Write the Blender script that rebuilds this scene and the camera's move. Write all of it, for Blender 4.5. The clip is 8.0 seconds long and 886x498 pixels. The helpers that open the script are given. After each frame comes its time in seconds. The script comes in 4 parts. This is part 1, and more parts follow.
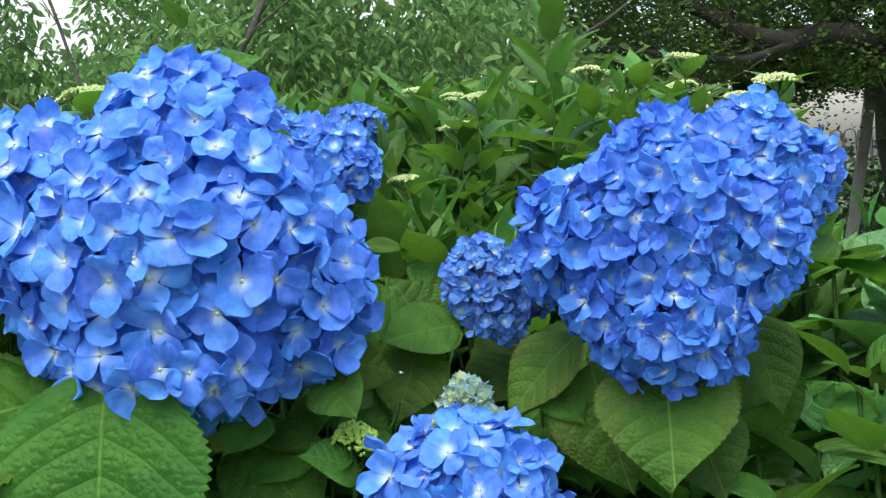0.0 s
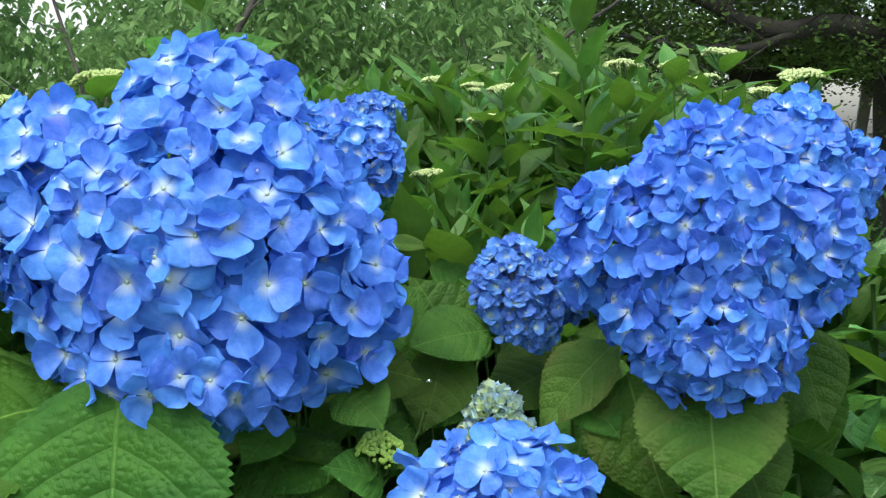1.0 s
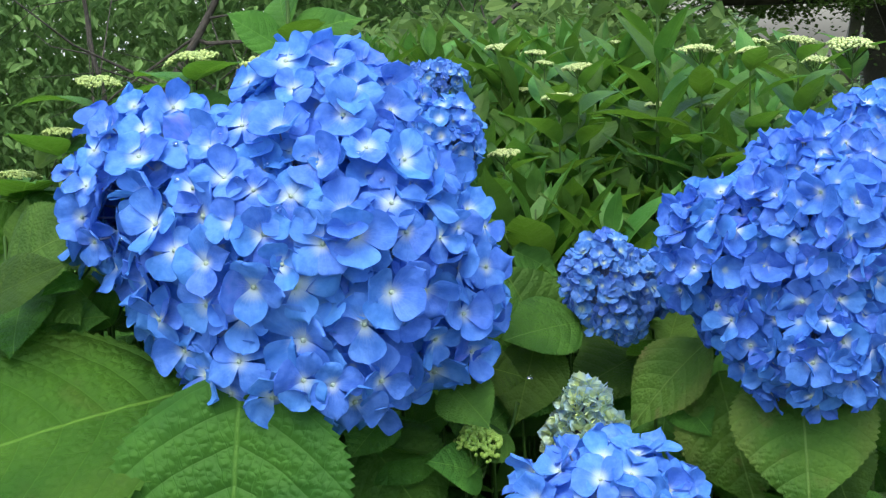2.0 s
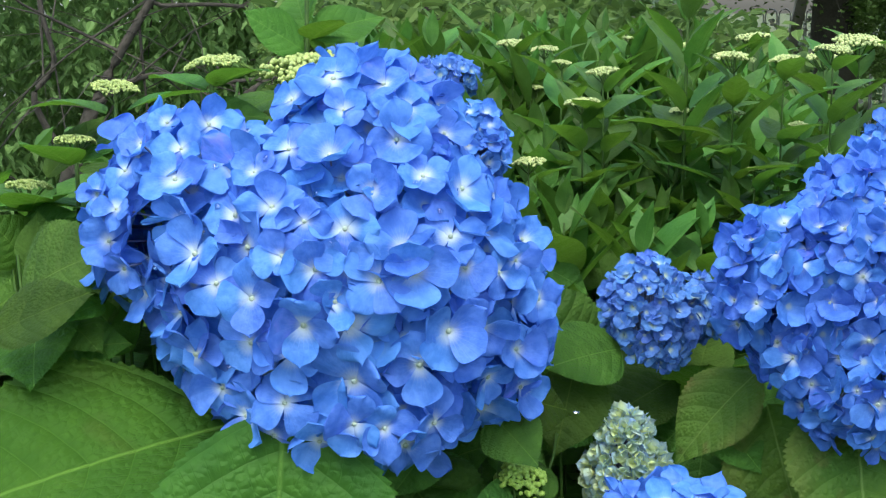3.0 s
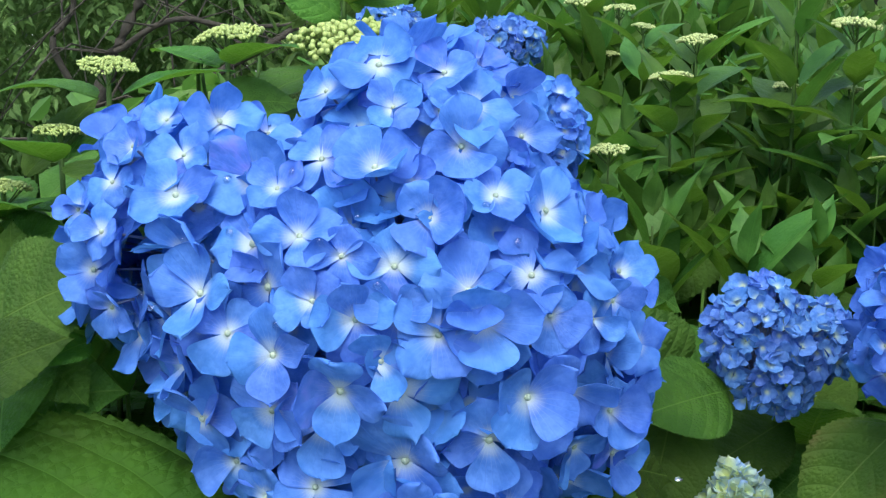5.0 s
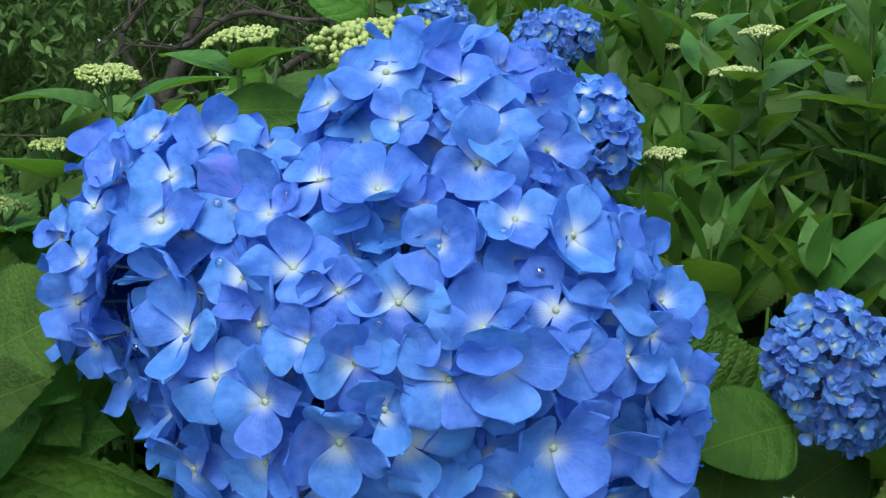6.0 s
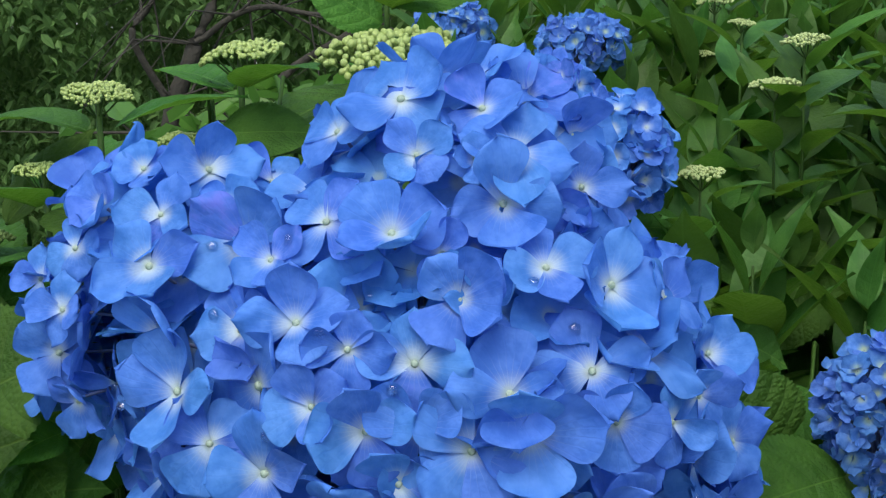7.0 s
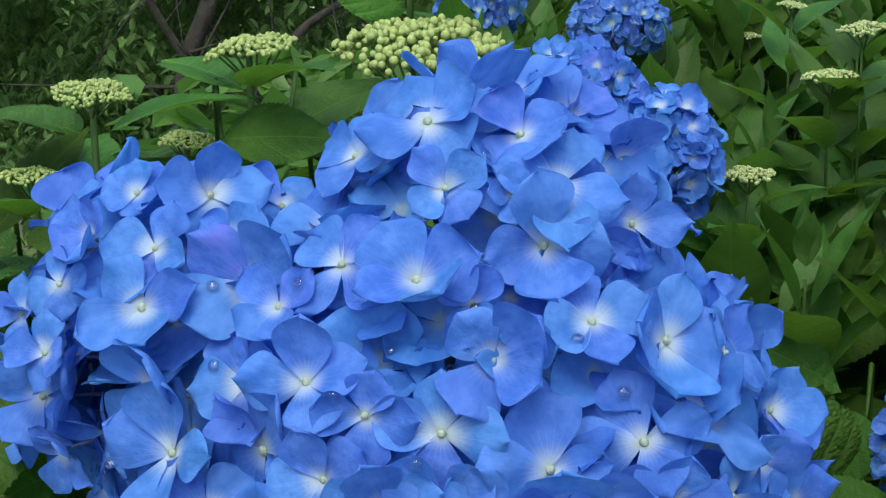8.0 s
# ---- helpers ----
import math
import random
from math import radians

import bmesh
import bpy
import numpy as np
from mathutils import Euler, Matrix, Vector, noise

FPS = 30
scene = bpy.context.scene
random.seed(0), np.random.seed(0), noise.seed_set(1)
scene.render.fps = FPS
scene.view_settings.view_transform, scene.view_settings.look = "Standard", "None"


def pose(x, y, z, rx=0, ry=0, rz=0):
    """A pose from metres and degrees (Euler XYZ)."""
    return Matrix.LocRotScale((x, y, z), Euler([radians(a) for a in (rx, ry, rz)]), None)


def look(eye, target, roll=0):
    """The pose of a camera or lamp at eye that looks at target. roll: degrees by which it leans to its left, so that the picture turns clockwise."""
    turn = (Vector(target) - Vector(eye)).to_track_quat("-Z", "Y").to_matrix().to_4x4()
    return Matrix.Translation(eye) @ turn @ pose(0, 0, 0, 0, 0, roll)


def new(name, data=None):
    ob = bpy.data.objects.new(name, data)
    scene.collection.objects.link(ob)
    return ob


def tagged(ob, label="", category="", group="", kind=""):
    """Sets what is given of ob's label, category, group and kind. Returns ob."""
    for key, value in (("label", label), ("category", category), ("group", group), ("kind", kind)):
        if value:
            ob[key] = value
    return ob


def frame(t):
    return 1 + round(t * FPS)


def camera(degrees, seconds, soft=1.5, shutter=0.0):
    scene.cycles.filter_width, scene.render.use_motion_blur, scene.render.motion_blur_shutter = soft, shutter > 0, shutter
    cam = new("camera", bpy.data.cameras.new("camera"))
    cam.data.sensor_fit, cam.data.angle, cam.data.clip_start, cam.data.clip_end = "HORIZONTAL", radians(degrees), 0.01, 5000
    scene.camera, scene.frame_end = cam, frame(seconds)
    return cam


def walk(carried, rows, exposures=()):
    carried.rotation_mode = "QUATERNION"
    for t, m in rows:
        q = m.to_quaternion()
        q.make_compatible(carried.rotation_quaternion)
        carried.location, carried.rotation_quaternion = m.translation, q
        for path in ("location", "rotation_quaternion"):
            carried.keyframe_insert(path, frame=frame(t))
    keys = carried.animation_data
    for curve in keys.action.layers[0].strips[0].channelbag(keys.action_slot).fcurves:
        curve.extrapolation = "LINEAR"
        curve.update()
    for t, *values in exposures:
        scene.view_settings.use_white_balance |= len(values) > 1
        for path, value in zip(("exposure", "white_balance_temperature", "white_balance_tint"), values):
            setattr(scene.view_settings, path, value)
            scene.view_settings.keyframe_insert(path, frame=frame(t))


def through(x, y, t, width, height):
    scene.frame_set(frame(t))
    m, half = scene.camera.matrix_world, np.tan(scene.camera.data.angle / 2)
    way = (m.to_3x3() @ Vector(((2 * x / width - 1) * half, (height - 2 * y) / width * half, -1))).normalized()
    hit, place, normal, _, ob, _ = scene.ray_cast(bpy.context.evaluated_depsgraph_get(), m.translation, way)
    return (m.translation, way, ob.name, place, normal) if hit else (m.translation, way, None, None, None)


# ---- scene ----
cam = camera(34, 8.0, soft=1.3)
walk(cam, [
    (0.0, look((0.0614, 0.0141, 1.3331), (-0.0610, 1.0055, 1.2861), -4.37)),
    (0.5, look((0.0478, 0.0426, 1.3360), (-0.0707, 1.0341, 1.2831), -3.72)),
    (1.0, look((0.0321, 0.0512, 1.3437), (-0.0796, 1.0431, 1.2828), -3.09)),
    (1.5, look((0.0266, 0.0454, 1.3566), (-0.0986, 1.0346, 1.2792), -3.52)),
    (1.7, look((-0.0042, 0.0288, 1.3829), (-0.1081, 1.0174, 1.2740), -2.31)),
    (2.8, look((-0.0728, 0.0778, 1.4161), (-0.1347, 1.0643, 1.2645), -0.89)),
    (3.0, look((-0.0976, 0.0780, 1.4296), (-0.1355, 1.0636, 1.2652), -0.18)),
    (3.5, look((-0.0729, 0.1227, 1.4291), (-0.1554, 1.1049, 1.2605), -2.13)),
    (4.0, look((-0.1008, 0.1522, 1.4388), (-0.1632, 1.1318, 1.2480), -0.46)),
    (4.5, look((-0.0873, 0.1912, 1.4260), (-0.1788, 1.1704, 1.2447), -1.57)),
    (4.7, look((-0.1188, 0.2063, 1.4423), (-0.1775, 1.1826, 1.2341), -0.00)),
    (5.8, look((-0.1134, 0.2697, 1.4312), (-0.2096, 1.2439, 1.2271), -0.85)),
    (6.0, look((-0.1003, 0.2835, 1.4413), (-0.2197, 1.2527, 1.2257), -1.28)),
    (6.5, look((-0.1113, 0.3113, 1.4580), (-0.2228, 1.2773, 1.2247), -1.03)),
    (7.0, look((-0.1076, 0.3335, 1.4469), (-0.2379, 1.2997, 1.2244), -1.37)),
    (7.5, look((-0.1157, 0.3661, 1.4549), (-0.2428, 1.3265, 1.2068), -0.93)),
    (8.0, look((-0.1176, 0.3841, 1.4594), (-0.2585, 1.3399, 1.2011), -0.91)),
], exposures=[(0.0, 0.38), (2.8, 0.30), (4.7, 0.24), (6.3, -0.24), (8.0, -0.40)])

# ---- light: a bright overcast sky ----
world = bpy.data.worlds.new("overcast_sky")
scene.world = world
world.use_nodes = True
wn, wl = world.node_tree.nodes, world.node_tree.links
sky = wn.new("ShaderNodeTexSky")
sky.sky_type, sky.sun_disc = "NISHITA", False
sky.sun_elevation, sky.sun_rotation = radians(62), radians(184)
sky.dust_density, sky.ozone_density, sky.air_density = 4.0, 0.8, 1.0
wl.new(sky.outputs["Color"], wn["Background"].inputs["Color"])
wn["Background"].inputs["Strength"].default_value = 0.40
sun = new("sun", bpy.data.lights.new("sun", "SUN"))
sun.data.energy, sun.data.angle, sun.data.color = 1.45, radians(45), (1.0, 0.96, 0.88)
sun.matrix_world = look((-0.2, -1.25, 4.8), (0, 0.7, 1.3))


# ---- materials ----
class Nodes:
    """A short way to write node materials."""

    def __init__(self, name):
        self.mat = bpy.data.materials.new(name)
        self.mat.use_nodes = True
        self.tree = self.mat.node_tree
        self.bsdf = self.tree.nodes["Principled BSDF"]
        self.out = self.tree.nodes["Material Output"]

    def add(self, kind, **values):
        n = self.tree.nodes.new("ShaderNode" + kind)
        for k, v in values.items():
            setattr(n, k, v)
        return n

    def put(self, socket, value):
        if isinstance(value, bpy.types.NodeSocket):
            self.tree.links.new(value, socket)
        else:
            socket.default_value = value

    def math(self, op, a, b=0.0, c=0.0, clamp=False):
        n = self.add("Math", operation=op, use_clamp=clamp)
        for s, v in zip(n.inputs, (a, b, c)):
            self.put(s, v)
        return n.outputs[0]

    def mix(self, f, a, b, kind="MIX"):
        n = self.add("Mix", data_type="RGBA", blend_type=kind)
        self.put(n.inputs[0], f), self.put(n.inputs[6], a), self.put(n.inputs[7], b)
        return n.outputs[2]

    def ramp(self, f, stops):
        n = self.add("ValToRGB")
        e = n.color_ramp.elements
        while len(e) < len(stops):
            e.new(0.5)
        for el, (p, c) in zip(e, stops):
            el.position, el.color = p, (*c, 1)
        self.put(n.inputs[0], f)
        return n.outputs[0]

    def noise(self, scale, detail=3.0, coord=None, w=None):
        n = self.add("TexNoise", noise_dimensions="4D" if w else "3D")
        n.inputs["Scale"].default_value, n.inputs["Detail"].default_value = scale, detail
        if coord:
            self.put(n.inputs["Vector"], coord)
        if w:
            self.put(n.inputs["W"], w)
        return n.outputs["Fac"]

    def coord(self, kind="Object"):
        return self.add("TexCoord").outputs[kind]

    def random(self):
        return self.add("ObjectInfo").outputs["Random"]

    def xyz(self, v):
        n = self.add("SeparateXYZ")
        self.put(n.inputs[0], v)
        return n.outputs

    def smooth(self, v, lo, hi, to_lo=0.0, to_hi=1.0):
        n = self.add("MapRange", interpolation_type="SMOOTHSTEP")
        for s, x in zip(n.inputs, (v, lo, hi, to_lo, to_hi)):
            self.put(s, x)
        return n.outputs[0]

    def bump(self, height, strength, distance):
        n = self.add("Bump")
        n.inputs["Strength"].default_value, n.inputs["Distance"].default_value = strength, distance
        self.put(n.inputs["Height"], height)
        self.put(self.bsdf.inputs["Normal"], n.outputs[0])
        return n.outputs[0]

    def finish(self, colour, rough=0.5, through=0.0, glow_colour=None, gloss=0.5):
        self.put(self.bsdf.inputs["Base Color"], colour)
        self.put(self.bsdf.inputs["Roughness"], rough)
        self.bsdf.inputs["Specular IOR Level"].default_value = gloss
        if through:
            t = self.add("BsdfTranslucent")
            self.put(t.inputs[0], glow_colour or colour)
            m = self.add("MixShader")
            m.inputs[0].default_value = through
            self.tree.links.new(self.bsdf.outputs[0], m.inputs[1])
            self.tree.links.new(t.outputs[0], m.inputs[2])
            self.tree.links.new(m.outputs[0], self.out.inputs[0])
        return self.mat


def petal_material(name, deep, mid, eye, eye_to=0.42):
    """A sepal: pale eye at the floret's middle, running into blue, with fine veins."""
    n = Nodes(name)
    co, rnd = n.coord(), n.random()
    x, y, _ = n.xyz(co)
    dist = n.math("SQRT", n.math("ADD", n.math("MULTIPLY", x, x), n.math("MULTIPLY", y, y)))
    wob = n.noise(3.2, 3.0, co, n.math("MULTIPLY", rnd, 40.0))
    reach = n.math("ADD", dist, n.math("MULTIPLY", n.math("SUBTRACT", wob, 0.5), 0.22))
    reach = n.math("ADD", reach, n.math("MULTIPLY", n.math("SUBTRACT", rnd, 0.5), 0.16))
    ang = n.math("ARCTAN2", x, y)
    vein = n.math("ABSOLUTE", n.math("SINE", n.math("ADD", n.math("MULTIPLY", ang, 15.0), n.math("MULTIPLY", wob, 2.2))))
    vein = n.smooth(vein, 0.0, 0.35, 1.0, 0.0)
    fade = n.smooth(reach, -0.03, eye_to)
    fade = n.math("SUBTRACT", fade, n.math("MULTIPLY", n.math("MULTIPLY", vein, 0.22), n.smooth(dist, 0.70, 0.10)), clamp=True)
    blue = n.mix(n.smooth(wob, 0.3, 0.72), deep, mid)
    blue = n.mix(n.math("MULTIPLY", n.smooth(rnd, 0.93, 1.0, 0.0, 0.5), n.smooth(wob, 0.5, 0.75)), blue, (0.17, 0.18, 0.66, 1))
    blue = n.mix(n.math("MULTIPLY", vein, 0.08), blue, (0.03, 0.10, 0.55, 1))
    col = n.mix(fade, eye, blue)
    col = n.mix(n.smooth(dist, 0.18, 0.05, 0.0, 0.45), col, (0.42, 0.52, 0.32, 1))
    hsv = n.add("HueSaturation")
    n.put(hsv.inputs["Color"], col)
    n.put(hsv.inputs["Hue"], n.math("ADD", 0.488, n.math("MULTIPLY", rnd, 0.018)))
    n.put(hsv.inputs["Value"], n.math("ADD", 0.86, n.math("MULTIPLY", n.noise(0.7, 0, co, n.math("MULTIPLY", rnd, 91.0)), 0.3)))
    col = hsv.outputs[0]
    n.bump(n.math("ADD", n.math("MULTIPLY", vein, -0.3), n.noise(4.0, 2.0, co)), 0.12, 0.03)
    return n.finish(col, 0.6, 0.34, col, 0.18)


def leaf_material(name, dark, light, vein_col, age=0.0, rough=0.48, laterals=7.0, through=0.36, gloss=0.15, groove_shade=0.30, ribs=0.75):
    n = Nodes(name)
    co, rnd = n.coord(), n.random()
    x, y, _ = n.xyz(co)
    ax = n.math("ABSOLUTE", x)
    seed = n.math("MULTIPLY", rnd, 60.0)
    big = n.noise(3.0, 4.0, co, seed)
    fine = n.noise(28.0, 4.0, co, seed)
    along = n.math("SUBTRACT", y, n.math("MULTIPLY", ax, n.math("ADD", 0.42, n.math("MULTIPLY", ax, 0.9))))
    along = n.math("ADD", along, n.math("MULTIPLY", n.math("SUBTRACT", big, 0.5), 0.05))
    wave = n.math("ABSOLUTE", n.math("SINE", n.math("MULTIPLY", along, laterals * math.pi)))
    lateral = n.smooth(wave, 0.0, 0.085, 1.0, 0.0)
    rib = n.smooth(ax, 0.002, 0.010, 1.0, 0.0)
    vein = n.math("MAXIMUM", rib, n.math("MULTIPLY", lateral, 0.32))
    rung = n.math("ADD", n.math("MULTIPLY", n.math("ADD", ax, n.math("MULTIPLY", y, 0.35)), laterals * 3.4 * math.pi), n.math("MULTIPLY", n.noise(7.0, 2.0, co, seed), 5.0))
    rung = n.smooth(n.math("ABSOLUTE", n.math("SINE", rung)), 0.0, 0.22, 1.0, 0.0)
    net = n.add("TexVoronoi", feature="F1")
    net.inputs["Scale"].default_value = 32.0
    n.put(net.inputs["Vector"], co)
    mesh_lines = n.smooth(net.outputs["Distance"], 0.20, 0.75)
    green = n.mix(n.smooth(big, 0.3, 0.7), dark, light)
    green = n.mix(n.math("MULTIPLY", mesh_lines, 0.18 * ribs), green, dark)
    green = n.mix(n.math("MULTIPLY", rung, 0.12), green, dark)
    green = n.mix(n.math("MULTIPLY", n.smooth(fine, 0.42, 0.62), 0.3), green, dark)
    if age:
        spot = n.math("MULTIPLY", n.smooth(n.noise(5.0, 5.0, co, seed), 0.56, 0.70), age)
        green = n.mix(spot, green, (0.10, 0.055, 0.03, 1))
        edge = n.math("MULTIPLY", n.smooth(ax, 0.18, 0.36), age * 0.5)
        green = n.mix(edge, green, (0.11, 0.085, 0.03, 1))
    # relief shade in the creases beside lateral veins, put into the colour
    col = n.mix(n.math("MULTIPLY", n.smooth(wave, 0.30, 0.06), groove_shade), green, dark)
    col = n.mix(n.math("MULTIPLY", vein, ribs), col, vein_col)
    hsv = n.add("HueSaturation")
    n.put(hsv.inputs["Color"], col)
    n.put(hsv.inputs["Hue"], n.math("ADD", 0.485, n.math("MULTIPLY", rnd, 0.03)))
    n.put(hsv.inputs["Value"], n.math("ADD", 0.7, n.math("MULTIPLY", n.random(), 0.6)))
    col = hsv.outputs[0]
    quilt = n.math("ADD", n.math("MULTIPLY", n.math("POWER", wave, 0.35), 0.5), n.math("MULTIPLY", fine, 0.22))
    quilt = n.math("SUBTRACT", n.math("SUBTRACT", quilt, n.math("ADD", n.math("MULTIPLY", mesh_lines, 0.15), n.math("MULTIPLY", rung, 0.07))), n.math("MULTIPLY", rib, 0.8))
    n.bump(quilt, 0.46 * ribs, 0.045)
    n.put(n.bsdf.inputs["Roughness"], rough)
    return n.finish(col, n.math("ADD", rough, n.math("MULTIPLY", big, 0.2)), through, n.mix(0.5, col, (0.13, 0.30, 0.015, 1)), gloss)


def plain_material(name, a, b, scale, rough=0.8, bump=0.3, dist=0.01, coord="Object", through=0.0, gloss=0.5):
    n = Nodes(name)
    co = n.coord(coord)
    f = n.noise(scale, 6.0, co)
    g = n.noise(scale * 7.3, 4.0, co)
    col = n.mix(n.smooth(f, 0.3, 0.7), a, b)
    col = n.mix(n.math("MULTIPLY", n.smooth(g, 0.45, 0.65), 0.35), col, a)
    n.bump(n.math("ADD", f, n.math("MULTIPLY", g, 0.5)), bump, dist)
    return n.finish(col, rough, through, None, gloss)


def crown_material(name, dark, light, through=0.35, rough=0.45, gloss=0.4):
    """Leaves of a crown: each small leaf takes its own green."""
    n = Nodes(name)
    isl = n.add("NewGeometry").outputs["Random Per Island"]
    big = n.noise(1.6, 3.0, n.coord())
    f = n.math("ADD", n.math("MULTIPLY", isl, 0.65), n.math("MULTIPLY", big, 0.35))
    col = n.mix(f, dark, light)
    return n.finish(col, rough, through, n.mix(0.5, col, light), gloss)


BLUE = petal_material("blue_sepal", (0.045, 0.155, 0.545, 1), (0.092, 0.235, 0.675, 1), (0.47, 0.60, 0.69, 1), 0.42)
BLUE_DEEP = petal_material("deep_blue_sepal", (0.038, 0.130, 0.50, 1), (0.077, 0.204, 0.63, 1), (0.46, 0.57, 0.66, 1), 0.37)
BLUE_INNER = petal_material("hidden_blue_sepal", (0.040, 0.152, 0.550, 1), (0.080, 0.226, 0.67, 1), (0.12, 0.27, 0.62, 1), 0.37)
BLUE_SMALL = petal_material("young_blue_sepal", (0.048, 0.15, 0.49, 1), (0.104, 0.24, 0.62, 1), (0.34, 0.50, 0.40, 1), 0.38)
PALE = petal_material("pale_opening_sepal", (0.17, 0.34, 0.68, 1), (0.32, 0.50, 0.62, 1), (0.52, 0.66, 0.24, 1), 0.78)
EYE = plain_material("floret_eye", (0.20, 0.30, 0.22, 1), (0.35, 0.44, 0.36, 1), 9.0, 0.6)
BUD = plain_material("green_bud", (0.22, 0.33, 0.08, 1), (0.40, 0.50, 0.17, 1), 260.0, 0.5, 0.2, 0.001, through=0.15)
BUD_FRESH = plain_material("fresh_green_bud", (0.20, 0.38, 0.05, 1), (0.38, 0.56, 0.11, 1), 260.0, 0.5, 0.2, 0.001, through=0.2)
BUD_PALE = plain_material("cream_bud", (0.26, 0.37, 0.12, 1), (0.44, 0.52, 0.23, 1), 200.0, 0.55, 0.2, 0.001, through=0.15)
STEM = plain_material("green_stem", (0.018, 0.050, 0.008, 1), (0.036, 0.085, 0.014, 1), 60.0, 0.6, 0.2, 0.002, gloss=0.15)
PEDICEL = plain_material("pale_pedicel", (0.045, 0.08, 0.17, 1), (0.09, 0.13, 0.24, 1), 90.0, 0.5, 0.1, 0.001)
LEAF = leaf_material("hydrangea_leaf", (0.034, 0.104, 0.016, 1), (0.068, 0.172, 0.026, 1), (0.11, 0.22, 0.04, 1))
LEAF_DEEP = leaf_material("deep_green_hydrangea_leaf", (0.022, 0.072, 0.010, 1), (0.048, 0.124, 0.016, 1), (0.085, 0.175, 0.030, 1))
LEAF_PALE = leaf_material("light_green_hydrangea_leaf", (0.026, 0.074, 0.009, 1), (0.050, 0.116, 0.014, 1), (0.10, 0.20, 0.030, 1), 0.12, ribs=0.95, gloss=0.10)
LEAF_OLD = leaf_material("ageing_hydrangea_leaf", (0.036, 0.096, 0.014, 1), (0.070, 0.150, 0.022, 1), (0.12, 0.21, 0.05, 1), 0.45)
LEAF_SHRUB = leaf_material("narrow_shrub_leaf", (0.032, 0.100, 0.018, 1), (0.074, 0.180, 0.034, 1), (0.10, 0.23, 0.045, 1), 0.0, 0.40, 6.0, 0.38, 0.24, 0.12, 0.28)
LEAF_DARK = leaf_material("glossy_dark_leaf", (0.054, 0.160, 0.040, 1), (0.105, 0.265, 0.070, 1), (0.15, 0.28, 0.11, 1), 0.0, 0.33, 7.0, 0.2, 0.35)
BARK = plain_material("dark_bark", (0.014, 0.014, 0.010, 1), (0.038, 0.037, 0.028, 1), 14.0, 0.9, 0.8, 0.01)
CROWN_LIGHT = crown_material("light_tree_leaves", (0.046, 0.105, 0.032, 1), (0.160, 0.300, 0.088, 1), 0.45, 0.6, 0.2)
CROWN_DARK = crown_material("dark_tree_leaves", (0.040, 0.085, 0.022, 1), (0.120, 0.215, 0.050, 1), 0.45, 0.6, 0.2)
HEDGE = crown_material("hedge_leaves", (0.03, 0.07, 0.016, 1), (0.10, 0.19, 0.05, 1), 0.25)
SOIL = plain_material("soil_and_grass", (0.040, 0.050, 0.018, 1), (0.085, 0.125, 0.038, 1), 2.0, 0.95, 0.6, 0.05)
PATH = plain_material("pale_path", (0.26, 0.24, 0.21, 1), (0.36, 0.34, 0.30, 1), 6.0, 0.9, 0.3, 0.01)
WOOD = plain_material("grey_weathered_wood", (0.16, 0.14, 0.12, 1), (0.30, 0.28, 0.25, 1), 9.0, 0.85, 0.5, 0.01)
METAL = plain_material("painted_grey_post", (0.20, 0.20, 0.19, 1), (0.32, 0.32, 0.31, 1), 12.0, 0.5, 0.2, 0.004)
ROOF = plain_material("grey_roof_sheet", (0.035, 0.033, 0.030, 1), (0.07, 0.065, 0.06, 1), 5.0, 0.6, 0.3, 0.01)
ROOF_EDGE = plain_material("pale_fascia", (0.22, 0.22, 0.22, 1), (0.32, 0.32, 0.32, 1), 5.0, 0.5, 0.2, 0.01)
WHITE = plain_material("white_rose", (0.70, 0.69, 0.64, 1), (0.84, 0.83, 0.80, 1), 30.0, 0.6, 0.2, 0.01, through=0.2)
WATER = Nodes("water_drop")
WATER.bsdf.inputs["Transmission Weight"].default_value = 1.0
WATER = WATER.finish((0.95, 0.98, 1.0, 1), 0.02)


# ---- mesh helpers ----
def mesh_of(name, verts, faces, mats, smooth=True, slots=None):
    me = bpy.data.meshes.new(name)
    me.from_pydata([tuple(v) for v in verts], [], faces)
    for m in mats if isinstance(mats, (list, tuple)) else [mats]:
        me.materials.append(m)
    if smooth:
        me.shade_smooth()
    if slots:
        me.polygons.foreach_set("material_index", slots)
    me.update()
    return me


def child(name, me, parent, m=None, label=""):
    """One mesh object under a thing or a part, at the pose m in its parent."""
    ob = new(name, me)
    ob.parent = parent
    if m is not None:
        ob.matrix_basis = m
    return tagged(ob, label)


class Joined:
    """Collects pieces into one mesh."""

    def __init__(self):
        self.v, self.f, self.s = [], [], []

    def add(self, verts, faces, slot=0):
        k = len(self.v)
        self.v.extend(verts)
        self.f.extend([tuple(i + k for i in f) for f in faces])
        self.s.extend([slot] * len(faces))

    def mesh(self, name, mats, smooth=True):
        return mesh_of(name, self.v, self.f, mats, smooth, self.s)


